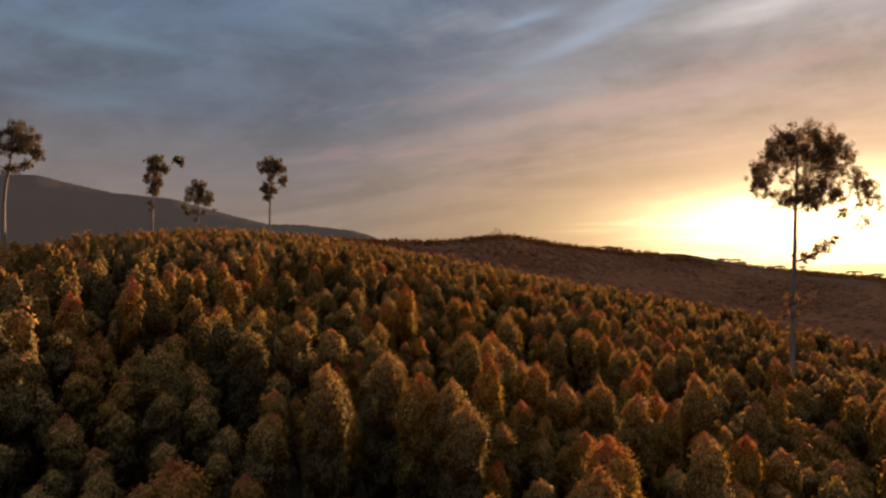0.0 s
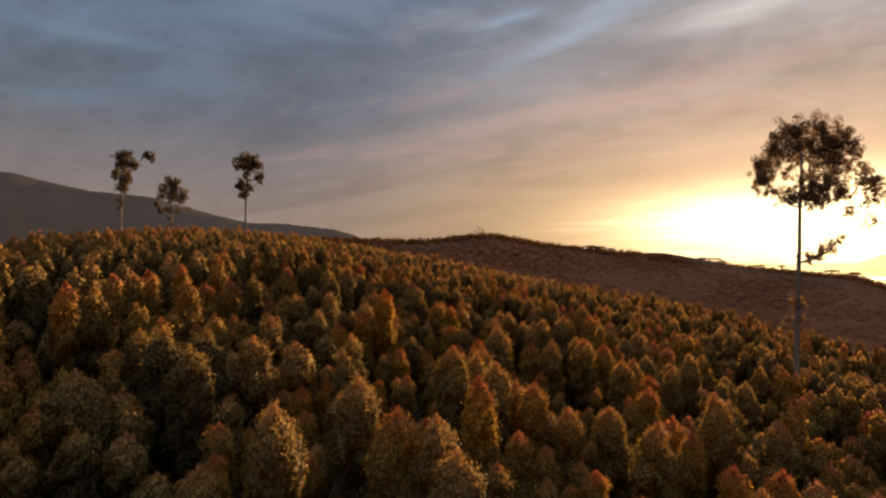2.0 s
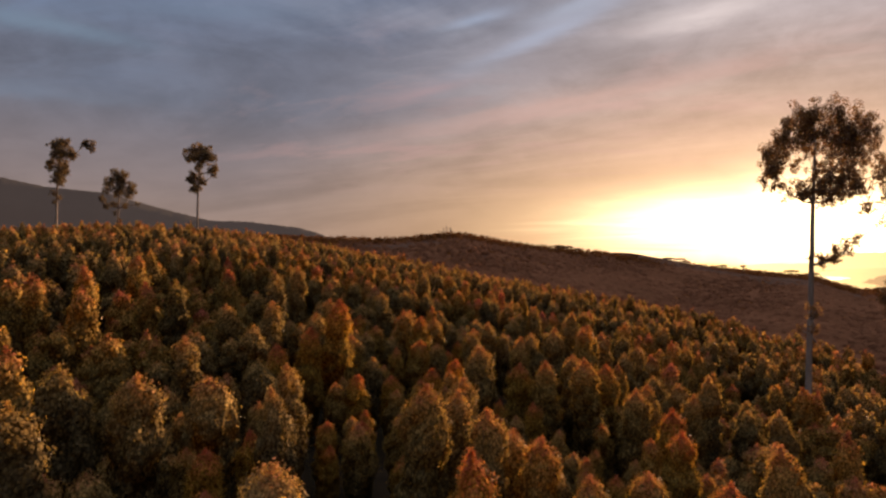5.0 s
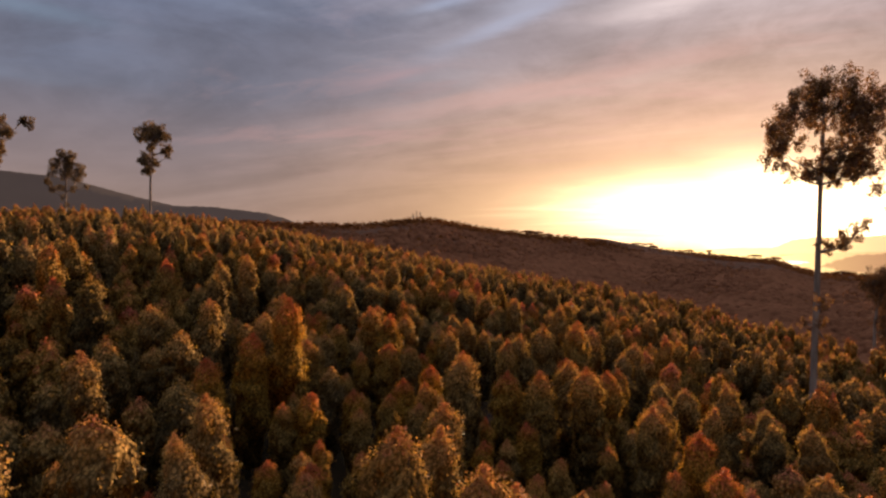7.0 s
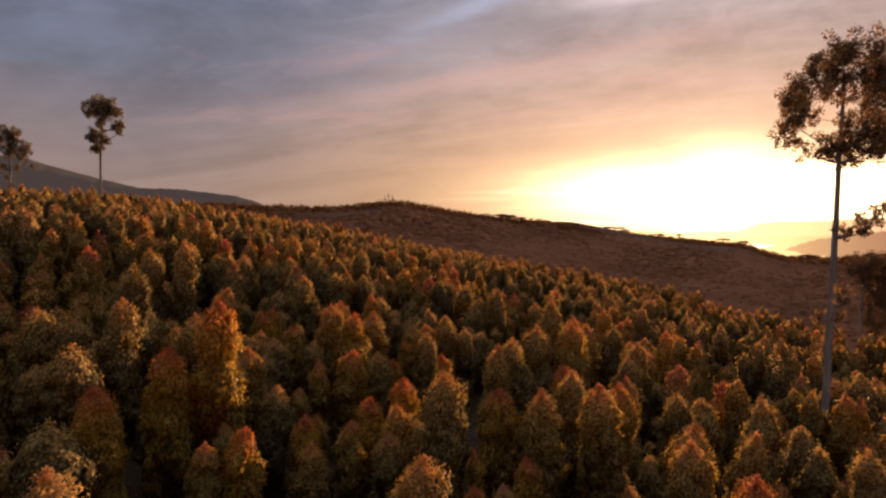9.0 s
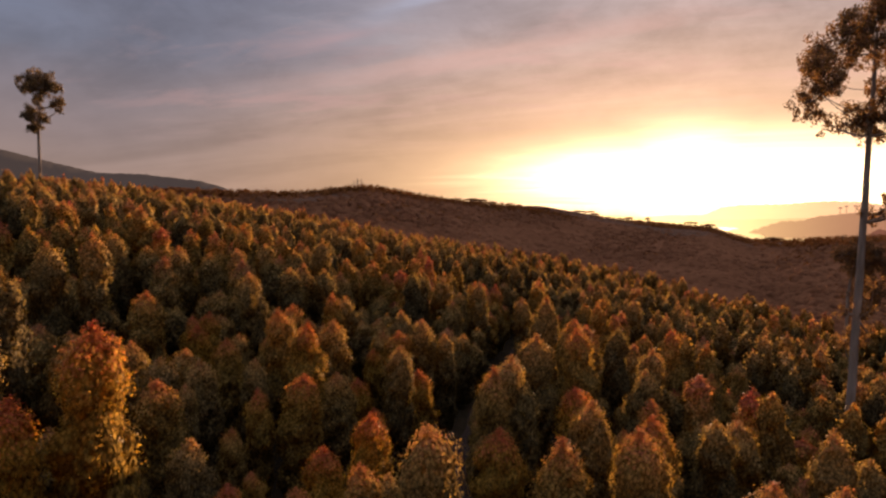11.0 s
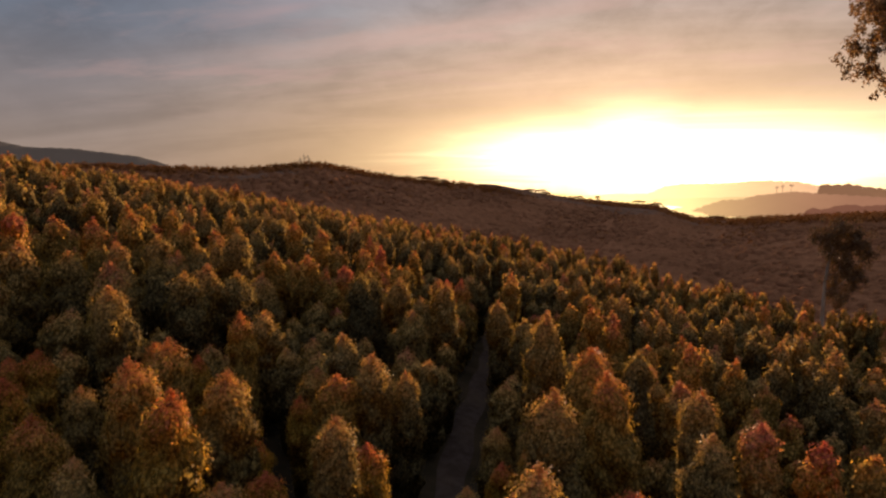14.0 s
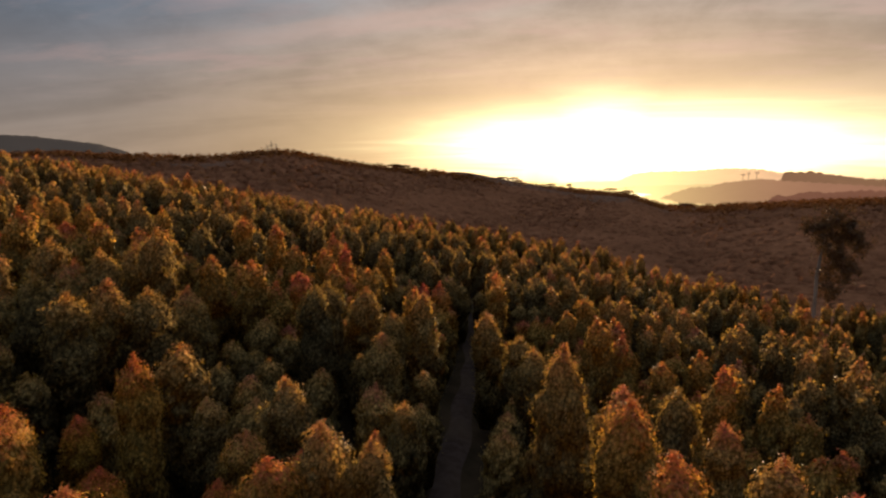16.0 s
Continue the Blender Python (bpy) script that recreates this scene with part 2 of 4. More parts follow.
def rough_material(name, a, b, scale, rough=0.9, bump=0.3, stretch=(1, 1, 1), c=None):
    m, w = material(name)
    pos = w.node("ShaderNodeTexCoord").outputs["Object"]
    vec = w.node("ShaderNodeMapping", Vector=pos, Scale=stretch).outputs[0]
    n1 = w.noise(vec, scale, 6.0, 0.6)
    n2 = w.noise(vec, scale * 0.13, 4.0, 0.55)
    col = w.ramp(w.span(n1, 0.3, 0.7), ((0.0, a), (1.0, b)))
    col = w.mix(w.math("MULTIPLY", w.span(n2, 0.42, 0.62), 0.6), col, c or tuple(0.6 * v for v in a))
    p = w.node("ShaderNodeBsdfPrincipled", Base_Color=col, Roughness=rough)
    p.inputs["Specular IOR Level"].default_value = 0.0
    bp = w.node("ShaderNodeBump", Strength=bump, Distance=0.05, Height=n1)
    w.feed(p.inputs["Normal"], bp.outputs[0])
    w.feed(w.node("ShaderNodeOutputMaterial").inputs[0], p.outputs[0])
    return m


def wooded_slope(name, a, b):
    """Far woods seen as one surface: crowns a few metres across, each with its own tone and lean, in patches of age."""
    m, w = material(name)
    pos = w.node("ShaderNodeTexCoord").outputs["Object"]
    wavy = w.tree.nodes.new("ShaderNodeVectorMath")
    wavy.operation = "MULTIPLY_ADD"
    stir = w.tree.nodes.new("ShaderNodeTexNoise")
    stir.inputs["Scale"].default_value = 0.5
    w.feed(stir.inputs["Vector"], pos)
    w.feed(wavy.inputs[0], stir.outputs["Color"])
    wavy.inputs[1].default_value = (2.4, 2.4, 2.4)
    w.feed(wavy.inputs[2], pos)
    cells = w.tree.nodes.new("ShaderNodeTexVoronoi")
    cells.inputs["Scale"].default_value = 0.24
    w.feed(cells.inputs["Vector"], wavy.outputs[0])
    pick = w.node("ShaderNodeSeparateXYZ", Vector=cells.outputs["Color"]).outputs
    col = w.mix(pick[0], a, b)
    patch = w.noise(pos, 0.012, 5.0, 0.6)
    col = w.mix(w.math("MULTIPLY", w.span(patch, 0.4, 0.62), 0.5), col, tuple(0.72 * v for v in a))
    # crown edges darkened in colour as shade between crowns, times a fine random tone
    rim = w.math("MULTIPLY", w.span(cells.outputs["Distance"], 0.35, 0.8, 1.0, 0.82), w.span(w.noise(pos, 1.1, 3.0, 0.6), 0.3, 0.7, 0.93, 1.07))
    col = w.mix(1.0, col, w.node("ShaderNodeCombineXYZ", X=rim, Y=rim, Z=rim).outputs[0], "MULTIPLY")
    tilt = w.tree.nodes.new("ShaderNodeVectorMath")
    tilt.operation = "MULTIPLY_ADD"
    w.feed(tilt.inputs[0], cells.outputs["Color"])
    tilt.inputs[1].default_value, tilt.inputs[2].default_value = (0.44, 0.44, 0.3), (-0.22, -0.22, 0.1)
    lean = w.tree.nodes.new("ShaderNodeVectorMath")
    w.feed(lean.inputs[0], w.node("ShaderNodeNewGeometry").outputs["Normal"])
    w.feed(lean.inputs[1], tilt.outputs[0])
    unit = w.tree.nodes.new("ShaderNodeVectorMath")
    unit.operation = "NORMALIZE"
    w.feed(unit.inputs[0], lean.outputs[0])
    p = w.node("ShaderNodeBsdfDiffuse", Color=col, Normal=unit.outputs[0])
    w.feed(w.node("ShaderNodeOutputMaterial").inputs[0], p.outputs[0])
    return m


# russet tips are new growth; the dark low tones put stand shade into colour
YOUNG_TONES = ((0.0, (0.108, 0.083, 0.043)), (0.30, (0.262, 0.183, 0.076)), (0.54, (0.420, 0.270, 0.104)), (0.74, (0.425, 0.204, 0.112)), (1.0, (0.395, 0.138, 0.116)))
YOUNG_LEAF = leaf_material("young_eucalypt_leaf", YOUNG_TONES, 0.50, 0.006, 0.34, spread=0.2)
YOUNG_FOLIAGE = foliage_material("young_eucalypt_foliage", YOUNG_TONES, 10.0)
# CROWN_LEAF is painted lighter for backlight and glare, DARK_LEAF darker for silhouette
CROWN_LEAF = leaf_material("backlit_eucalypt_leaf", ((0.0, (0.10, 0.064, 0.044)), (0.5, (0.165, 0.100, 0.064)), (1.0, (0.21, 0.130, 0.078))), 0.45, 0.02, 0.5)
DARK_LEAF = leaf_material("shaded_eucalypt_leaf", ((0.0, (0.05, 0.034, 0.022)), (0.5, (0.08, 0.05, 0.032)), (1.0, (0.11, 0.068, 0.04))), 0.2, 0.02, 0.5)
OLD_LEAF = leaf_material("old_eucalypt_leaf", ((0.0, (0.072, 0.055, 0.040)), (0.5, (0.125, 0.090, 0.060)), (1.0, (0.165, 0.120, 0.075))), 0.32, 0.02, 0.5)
FOREST_LEAF = leaf_material("ridge_forest_leaf", ((0.0, (0.17, 0.078, 0.042)), (0.5, (0.205, 0.097, 0.052)), (1.0, (0.235, 0.117, 0.062))), 0.1, 0.0, 0.7)
SLOPE_WOODS = wooded_slope("slope_woods", (0.222, 0.098, 0.051), (0.272, 0.122, 0.065))
BARK = rough_material("pale_eucalypt_bark", (0.20, 0.16, 0.13), (0.36, 0.30, 0.25), 3.0, 0.8, 0.3, (1, 1, 0.15))
YOUNG_BARK = rough_material("young_bark", (0.10, 0.075, 0.055), (0.18, 0.14, 0.10), 6.0, 0.85, 0.3, (1, 1, 0.2))
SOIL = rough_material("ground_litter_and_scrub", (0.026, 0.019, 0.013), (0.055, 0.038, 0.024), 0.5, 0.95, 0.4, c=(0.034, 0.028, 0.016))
SCRUB = wooded_slope("far_wooded_slope", (0.16, 0.088, 0.06), (0.22, 0.122, 0.082))
# the far plain's haze is emission too, strongest towards the sun
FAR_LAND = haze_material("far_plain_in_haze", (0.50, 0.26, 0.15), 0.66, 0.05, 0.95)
DIRT = rough_material("dirt_track", (0.040, 0.028, 0.024), (0.070, 0.050, 0.043), 1.6, 0.95, 0.5, c=(0.08, 0.056, 0.04))


# ---------------------------------------------------------------- helpers for meshes
rng = np.random.default_rng(7)


def mesh_of(name, verts, faces, mats, uv=None, slots=None, smooth=False):
    """A mesh from arrays; faces is an (n, 3) or (n, 4) array."""
    me = bpy.data.meshes.new(name)
    verts, faces = np.asarray(verts, float), np.asarray(faces, int)
    n, k = faces.shape
    me.vertices.add(len(verts))
    me.vertices.foreach_set("co", verts.ravel())
    me.loops.add(n * k)
    me.loops.foreach_set("vertex_index", faces.ravel())
    me.polygons.add(n)
    me.polygons.foreach_set("loop_start", np.arange(0, n * k, k))
    me.polygons.foreach_set("loop_total", np.full(n, k))
    for m in mats:
        me.materials.append(m)
    if slots is not None:
        me.polygons.foreach_set("material_index", np.asarray(slots, int))
    me.polygons.foreach_set("use_smooth", np.full(n, smooth))
    if uv is not None:
        uv = np.asarray(uv)
        layer = me.uv_layers.new(name="UVMap")
        layer.data.foreach_set("uv", uv[faces.ravel(), :2].ravel())
    me.update()
    me.validate()
    if uv is not None and uv.shape[1] == 5:
        me.polygons.foreach_set("use_smooth", np.ones(n, bool))
        me.normals_split_custom_set_from_vertices(uv[:, 2:5])
    return me


def leaves(pos, out, length, width, v, corners=4, rise=-0.5):
    """Small leaves at pos that face roughly along out. Returns verts, faces, uv and normal in one row."""
    n = len(pos)
    outer = out / (np.linalg.norm(out, axis=1)[:, None] + 1e-9)
    normal = out + rng.normal(0, 0.6, (n, 3))
    normal /= np.linalg.norm(normal, axis=1)[:, None] + 1e-9
    axis = rng.normal(0, 1, (n, 3)) + np.array((0, 0, rise))
    axis -= (axis * normal).sum(1)[:, None] * normal
    axis /= np.linalg.norm(axis, axis=1)[:, None] + 1e-9
    cross = np.cross(normal, axis)
    size = rng.uniform(0.7, 1.3, (n, 1))
    a, b = axis * length * 0.5 * size, cross * width * 0.5 * size
    if corners == 4:
        ring = np.stack((pos - a, pos - b * 1.0 - a * 0.1, pos + a, pos + b * 1.0 - a * 0.1), 1)
    else:
        ring = np.stack((pos - a, pos + a * 0.6 - b, pos + a * 0.6 + b), 1)
    verts = ring.reshape(-1, 3)
    faces = np.arange(n * corners).reshape(n, corners)
    u = np.repeat(rng.uniform(0, 1, n), corners)
    bent = outer * 0.62 + normal * 0.38
    bent /= np.linalg.norm(bent, axis=1)[:, None] + 1e-9
    return verts, faces, np.concatenate((np.stack((u, np.repeat(v, corners)), 1), np.repeat(bent, corners, 0)), 1)


def tube(points, radii, sides=8):
    """A tapered tube along points. Returns verts, faces."""
    pts = np.asarray(points, float)
    radii = np.asarray(radii, float)
    way = np.gradient(pts, axis=0)
    way /= np.linalg.norm(way, axis=1)[:, None] + 1e-9
    ref = np.where(np.abs(way[:, 2:3]) > 0.9, np.array([[1.0, 0, 0]]), np.array([[0, 0, 1.0]]))
    s = np.cross(way, ref)
    s /= np.linalg.norm(s, axis=1)[:, None] + 1e-9
    t = np.cross(way, s)
    ang = np.linspace(0, 2 * np.pi, sides, endpoint=False)
    ring = pts[:, None] + radii[:, None, None] * (np.cos(ang)[None, :, None] * s[:, None] + np.sin(ang)[None, :, None] * t[:, None])
    verts = ring.reshape(-1, 3)
    i, j = np.meshgrid(np.arange(len(pts) - 1), np.arange(sides), indexing="ij")
    k = (j + 1) % sides
    faces = np.stack((i * sides + j, i * sides + k, (i + 1) * sides + k, (i + 1) * sides + j), -1).reshape(-1, 4)
    return verts, faces


def joined(pieces):
    """Stacks (verts, faces) or (verts, faces, uv) pieces."""
    vs, fs, us, n = [], [], [], 0
    for p in pieces:
        vs.append(p[0])
        fs.append(p[1] + n)
        if len(p) > 2:
            us.append(p[2])
        n += len(p[0])
    return np.concatenate(vs), np.concatenate(fs), (np.concatenate(us) if us else None)


def part(name, mesh, parent, label=""):
    ob = new(name, mesh)
    ob.parent = parent
    return tagged(ob, label=label)


# ---------------------------------------------------------------- the lie of the land
TREE_TOP = 7.6


def stand_edge(y):
    """Where the plantation ends towards the valley."""
    return np.interp(y, (0, 60, 90, 107, 125, 160, 200, 245), (130, 118, 104, 92, 82, 70, 45, -20))


def canopy(x, y):
    """Height of the young trees' tops over the plantation hill."""
    over = np.maximum(np.asarray(x) - 88.0, 0) + np.maximum(-125.0 - np.asarray(x), 0)
    u, v = (np.clip(x, -125.0, 88.0)) / 50.0, (np.asarray(y) - 80.0) / 50.0
    v = np.clip(v, -2.2, 6.0)
    return (26.57 - 8.92 * u + 2.28 * v - 3.1 * u * u - 0.66 * u * v - 0.07 * v * v + 1.48 * u ** 3 + 1.23 * u * u * v
            + 0.14 * u * v * v - 0.28 * v ** 3 - 0.22 * over)


# crest of the ridge across the valley, seen from the hill: bearing (degrees right of +y), distance, height of the ground
RIDGE_B = (-60, -25, -12, -7, 0, 5, 7, 12, 20, 25, 30, 34, 37, 38.7, 40, 44, 49, 57, 90)
RIDGE_R = (900, 700, 620, 600, 590, 590, 600, 640, 740, 800, 840, 850, 842, 835, 820, 720, 700, 690, 690)
RIDGE_Z = (36, 38, 40, 38, 37, 43, 42, 33, 24, 14, 5, -1, -4, -13, -19, -12, -5, 2, 3)
HUB = (4.0, 30.0)


def ground_height(x, y):
    x, y = np.asarray(x, float), np.asarray(y, float)
    dx, dy = x - HUB[0], y - HUB[1]
    r = np.hypot(dx, dy)
    b = np.degrees(np.arctan2(dx, dy))
    past = np.maximum(x - stand_edge(y) - 2.0, 0) + np.maximum(y - 245.0, 0)
    hill = canopy(x, y) - TREE_TOP - 0.5 * past
    floor = -34.0 - 10 * np.clip((r - 900) / 2000, 0, 1)
    rc, rz = np.interp(b, RIDGE_B, RIDGE_R), np.interp(b, RIDGE_B, RIDGE_Z)
    wide = np.where(r < rc, 330.0, 300.0)
    lift = np.exp(-np.abs((r - rc) / wide) ** 1.7)
    ridge = floor + (rz - floor) * lift
    land = ridge
    k = 6.0
    soft = np.clip(0.5 + 0.5 * (hill - land) / k, 0, 1)
    return land + (hill - land) * soft + k * soft * (1 - soft)


def build_ground():
    rs = np.concatenate((np.linspace(0, 240, 70)[1:], np.geomspace(246, 4400, 90)))
    bs = np.radians(np.concatenate((np.linspace(-180, -62, 30), np.linspace(-60, 75, 230), np.linspace(77, 176, 26))))
    R, Bm = np.meshgrid(rs, bs, indexing="ij")
    X, Y = HUB[0] + R * np.sin(Bm), HUB[1] + R * np.cos(Bm)
    Z = ground_height(X, Y)
    rough = np.clip((R - 260) / 400, 0, 1)
    for k, (f, a) in enumerate(((0.006, 5.0), (0.017, 2.5), (0.045, 1.2))):
        Z = Z + rough * a * (np.sin(X * f + 1.7 * k) * np.cos(Y * f * 1.3 + k) + 0.6 * np.sin((X + Y) * f * 2.1 + k))
    far = np.clip((R - 1500) / 600, 0, 1)
    Z = Z + far * 10 * np.sin(Bm * 41 + R * 0.003) * np.cos(R * 0.0041)
    n, m = R.shape
    verts = np.concatenate((np.stack((X, Y, Z), -1).reshape(-1, 3), [[HUB[0], HUB[1], float(ground_height(*HUB))]]))
    i, j = np.meshgrid(np.arange(n - 1), np.arange(m), indexing="ij")
    k = (j + 1) % m
    quads = np.stack((i * m + j, (i + 1) * m + j, (i + 1) * m + k, i * m + k), -1).reshape(-1, 4)
    tris = np.concatenate((quads[:, [0, 1, 2]], quads[:, [0, 2, 3]]))
    j = np.arange(m)
    fan = np.stack((np.full(m, n * m), j, (j + 1) % m), -1)
    faces = np.concatenate((tris, fan))
    mid = verts[faces].mean(1)
    away = np.hypot(mid[:, 0] - HUB[0], mid[:, 1] - HUB[1])
    open_land = (away > 285) | (mid[:, 0] > stand_edge(mid[:, 1]) + 2)
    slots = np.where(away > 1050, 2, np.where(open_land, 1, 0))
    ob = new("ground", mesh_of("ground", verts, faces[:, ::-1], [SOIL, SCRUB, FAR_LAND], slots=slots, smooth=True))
    tagged(ob, "dark earth and scrub rolling from plantation hill to mountains", "ground", kind="structure")


build_ground()

# ---------------------------------------------------------------- the track between the trees
TRACK = ((7.0, 54.0), (9.5, 62.0), (12.5, 70.0), (16.6, 79.2), (22.1, 89.9), (26.4, 98.5), (29.8, 107.0), (34.8, 117.7), (42.7, 133.5))


def track_at(y):
    return np.interp(y, [p[1] for p in TRACK], [p[0] for p in TRACK])


# ---------------------------------------------------------------- plantation
def crown_form(n, height, radius, leaf, knobs=44, levels=18, sides=18, loose=0.14):
    """A full crown from near the ground to a blunt tip, built of rounded boughs: the leaves over them and the dense foliage inside."""
    base = 0.08 * height
    ka, kh = rng.uniform(0, 2 * np.pi, knobs), rng.beta(1.5, 0.9, knobs) * 0.93
    kr, kout = rng.uniform(0.28, 0.60, knobs), rng.uniform(0.6, 1.5, knobs)
    lean = rng.normal(0, 0.14, 2)
    taper, blunt = rng.uniform(0.32, 0.44), rng.uniform(0.52, 0.70)

    def girth(h):
        return np.minimum(1.0, (np.maximum(1.03 - h, 0.0) / taper) ** blunt) * np.sqrt(np.clip((1.0 - h) / 0.05, 0, 1)) * (0.74 + 0.26 * np.clip(h / 0.35, 0, 1))

    def shell(ang, h):
        """Distance from the stem, and the bough that is nearest."""
        g = radius * girth(h)
        turn = (ang[:, None] - ka + np.pi) % (2 * np.pi) - np.pi
        d2 = ((turn * np.maximum(g, 0.25)[:, None]) ** 2 + ((h[:, None] - kh) * (height - base)) ** 2) / kr ** 2
        lift = np.sqrt(np.maximum(1 - d2, 0)) * kr * kout
        near = np.argmin(d2, 1)
        return np.maximum(g * 0.74 + 0.72 * lift.max(1) * np.clip((1 - h) / 0.08, 0.35, 1) - 0.08, 0.02), near

    def place(r, ang, h):
        return np.stack((r * np.cos(ang) + lean[0] * h * h, r * np.sin(ang) + lean[1] * h * h, base + h * (height - base)), -1)

    # tone falls towards the foot as painted shade, and turns russet at the tip
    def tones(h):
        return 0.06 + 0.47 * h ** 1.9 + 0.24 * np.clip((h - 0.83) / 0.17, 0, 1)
    h = np.clip(rng.beta(1.9, 0.95, n), 0, 0.997)
    ang = rng.uniform(0, 2 * np.pi, n)
    r, near = shell(ang, h)
    far = rng.uniform(0, 1, n) < loose
    pos = place(r * rng.uniform(0.88, 1.03, n) + np.where(far, rng.uniform(0.02, 0.20, n), 0), ang, h)
    pos += rng.normal(0, 0.045, (n, 3))
    pos[:, 2] += np.where(h > 0.9, rng.uniform(-0.05, 0.25, n), 0)
    heart = place(radius * girth(kh) * 0.72, ka, kh)
    away = pos - heart[near]
    away /= np.linalg.norm(away, axis=1)[:, None] + 1e-9
    radial = np.stack((np.cos(ang), np.sin(ang), np.clip((h - 0.55) * 2.2, -0.3, 1.2)), -1)
    out = radial * 0.7 + away * 0.7 + np.array((0, 0, 0.25))
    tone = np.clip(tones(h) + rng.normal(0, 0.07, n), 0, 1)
    H, A = np.meshgrid(np.linspace(0, 1, levels) ** 0.8 * 0.99, np.linspace(0, 2 * np.pi, sides, endpoint=False), indexing="ij")
    hh, aa = H.ravel(), (A + 0.5 * (np.arange(levels) % 2)[:, None] * 2 * np.pi / sides).ravel()
    rr, near = shell(aa, hh)
    core = place(rr * rng.uniform(0.86, 0.96, len(rr)), aa, hh)
    away = core - heart[near]
    away /= np.linalg.norm(away, axis=1)[:, None] + 1e-9
    facing = np.stack((np.cos(aa), np.sin(aa), np.clip((hh - 0.55) * 2.2, -0.3, 1.2)), -1) * 0.6 + away * 0.8 + np.array((0, 0, 0.15))
    facing /= np.linalg.norm(facing, axis=1)[:, None]
    i, j = np.meshgrid(np.arange(levels - 1), np.arange(sides), indexing="ij")
    k = (j + 1) % sides
    a, b, c, d = i * sides + j, i * sides + k, (i + 1) * sides + k, (i + 1) * sides + j
    faces = np.concatenate((np.stack((a, b, c), -1).reshape(-1, 3), np.stack((a, c, d), -1).reshape(-1, 3)))
    # inner foliage a tenth lower in tone, painted shade inside the crown
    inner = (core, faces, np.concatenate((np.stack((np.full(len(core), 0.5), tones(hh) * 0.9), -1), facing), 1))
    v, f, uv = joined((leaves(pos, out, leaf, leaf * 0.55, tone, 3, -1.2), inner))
    return v, f, uv, np.concatenate((np.zeros(n, int), np.ones(len(faces), int)))


def in_plantation(x, y):
    return (x < stand_edge(y)) & (x > -118) & (y < 240) & (y > 4)


def young_tree(height, radius, n, leaf):
    v, f, uv, slots = crown_form(n, height, radius, leaf)
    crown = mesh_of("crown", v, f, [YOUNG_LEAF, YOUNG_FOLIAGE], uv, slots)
    bend = rng.normal(0, 0.08, (6, 2)).cumsum(0)
    pts = [(bend[i, 0] * (i > 0), bend[i, 1] * (i > 0), height * 0.94 * i / 5 - 0.15 * (i == 0)) for i in range(6)]
    tv, tf = tube(pts, np.linspace(0.075, 0.012, 6), 7)
    trunk = mesh_of("trunk", tv, tf, [YOUNG_BARK], smooth=True)
    return crown, trunk


# trees that stand out: place and height of the top
STAND_A = ((-3.6, 25.2, 25.6), (1.3, 27.3, 24.3), (-0, 27.9, 25.1), (-1.8, 30.6, 25.4), (-13.1, 31.9, 25.1), (-11, 35.4, 26.4), (14, 35.7, 21), (10.4, 37.1, 22.5),
           (-9.8, 37.5, 26.1), (8.4, 37.6, 22.3), (13.4, 37.8, 21.8), (4.6, 38.3, 24.3), (6.4, 38.4, 23.3), (-8, 38.7, 25.5), (-3.1, 40.2, 24.3), (-13.7, 40.6, 26.3),
           (-6.4, 42.5, 24.7), (14.6, 43.1, 21.6), (2.7, 43.4, 23.3), (-19.2, 44.1, 27.8), (-17.6, 45.7, 26.7), (16.2, 47.4, 22.1), (-9.4, 48.7, 25.5), (-0.2, 48.8, 21.2),
           (22.6, 50.2, 18.7), (-5.2, 50.7, 25.1), (16, 51.3, 22.2), (1.2, 52.3, 21.8), (19.5, 52.4, 21.5), (30.1, 52.7, 17.3), (13.5, 52.8, 23.4), (-21.3, 52.9, 28.3))
STAND_B = ((-12.8, 53.1, 25), (-3.9, 53.3, 25.7), (-10.4, 53.5, 25.1), (10.9, 53.6, 23.4), (2.6, 54.3, 22), (-7.5, 54.6, 25.4), (22.4, 55, 21.7), (29.2, 55.5, 17.8),
           (-0.4, 55.7, 23), (3.8, 56.6, 22.2), (26.1, 56.6, 19.5), (13.9, 57.2, 23), (-10, 57.4, 26.4), (35.9, 57.7, 16.7), (10.1, 58.2, 24.3), (20.1, 58.7, 21),
           (11.5, 59.1, 24), (-7.5, 59.6, 26.4), (-1.8, 59.6, 24.1), (18.2, 60, 21.1), (-14.4, 60.5, 27.9), (23.4, 60.7, 19.9), (15.2, 60.8, 22.6), (3, 61.4, 23.4),
           (1.5, 61.6, 22.7), (-7.6, 62.1, 27.8), (-2.4, 62.7, 23.8), (4.7, 63, 23), (27.3, 63.1, 20.2), (19.6, 63.8, 21.7), (3.3, 63.9, 24.7), (14.2, 64.1, 24.2))
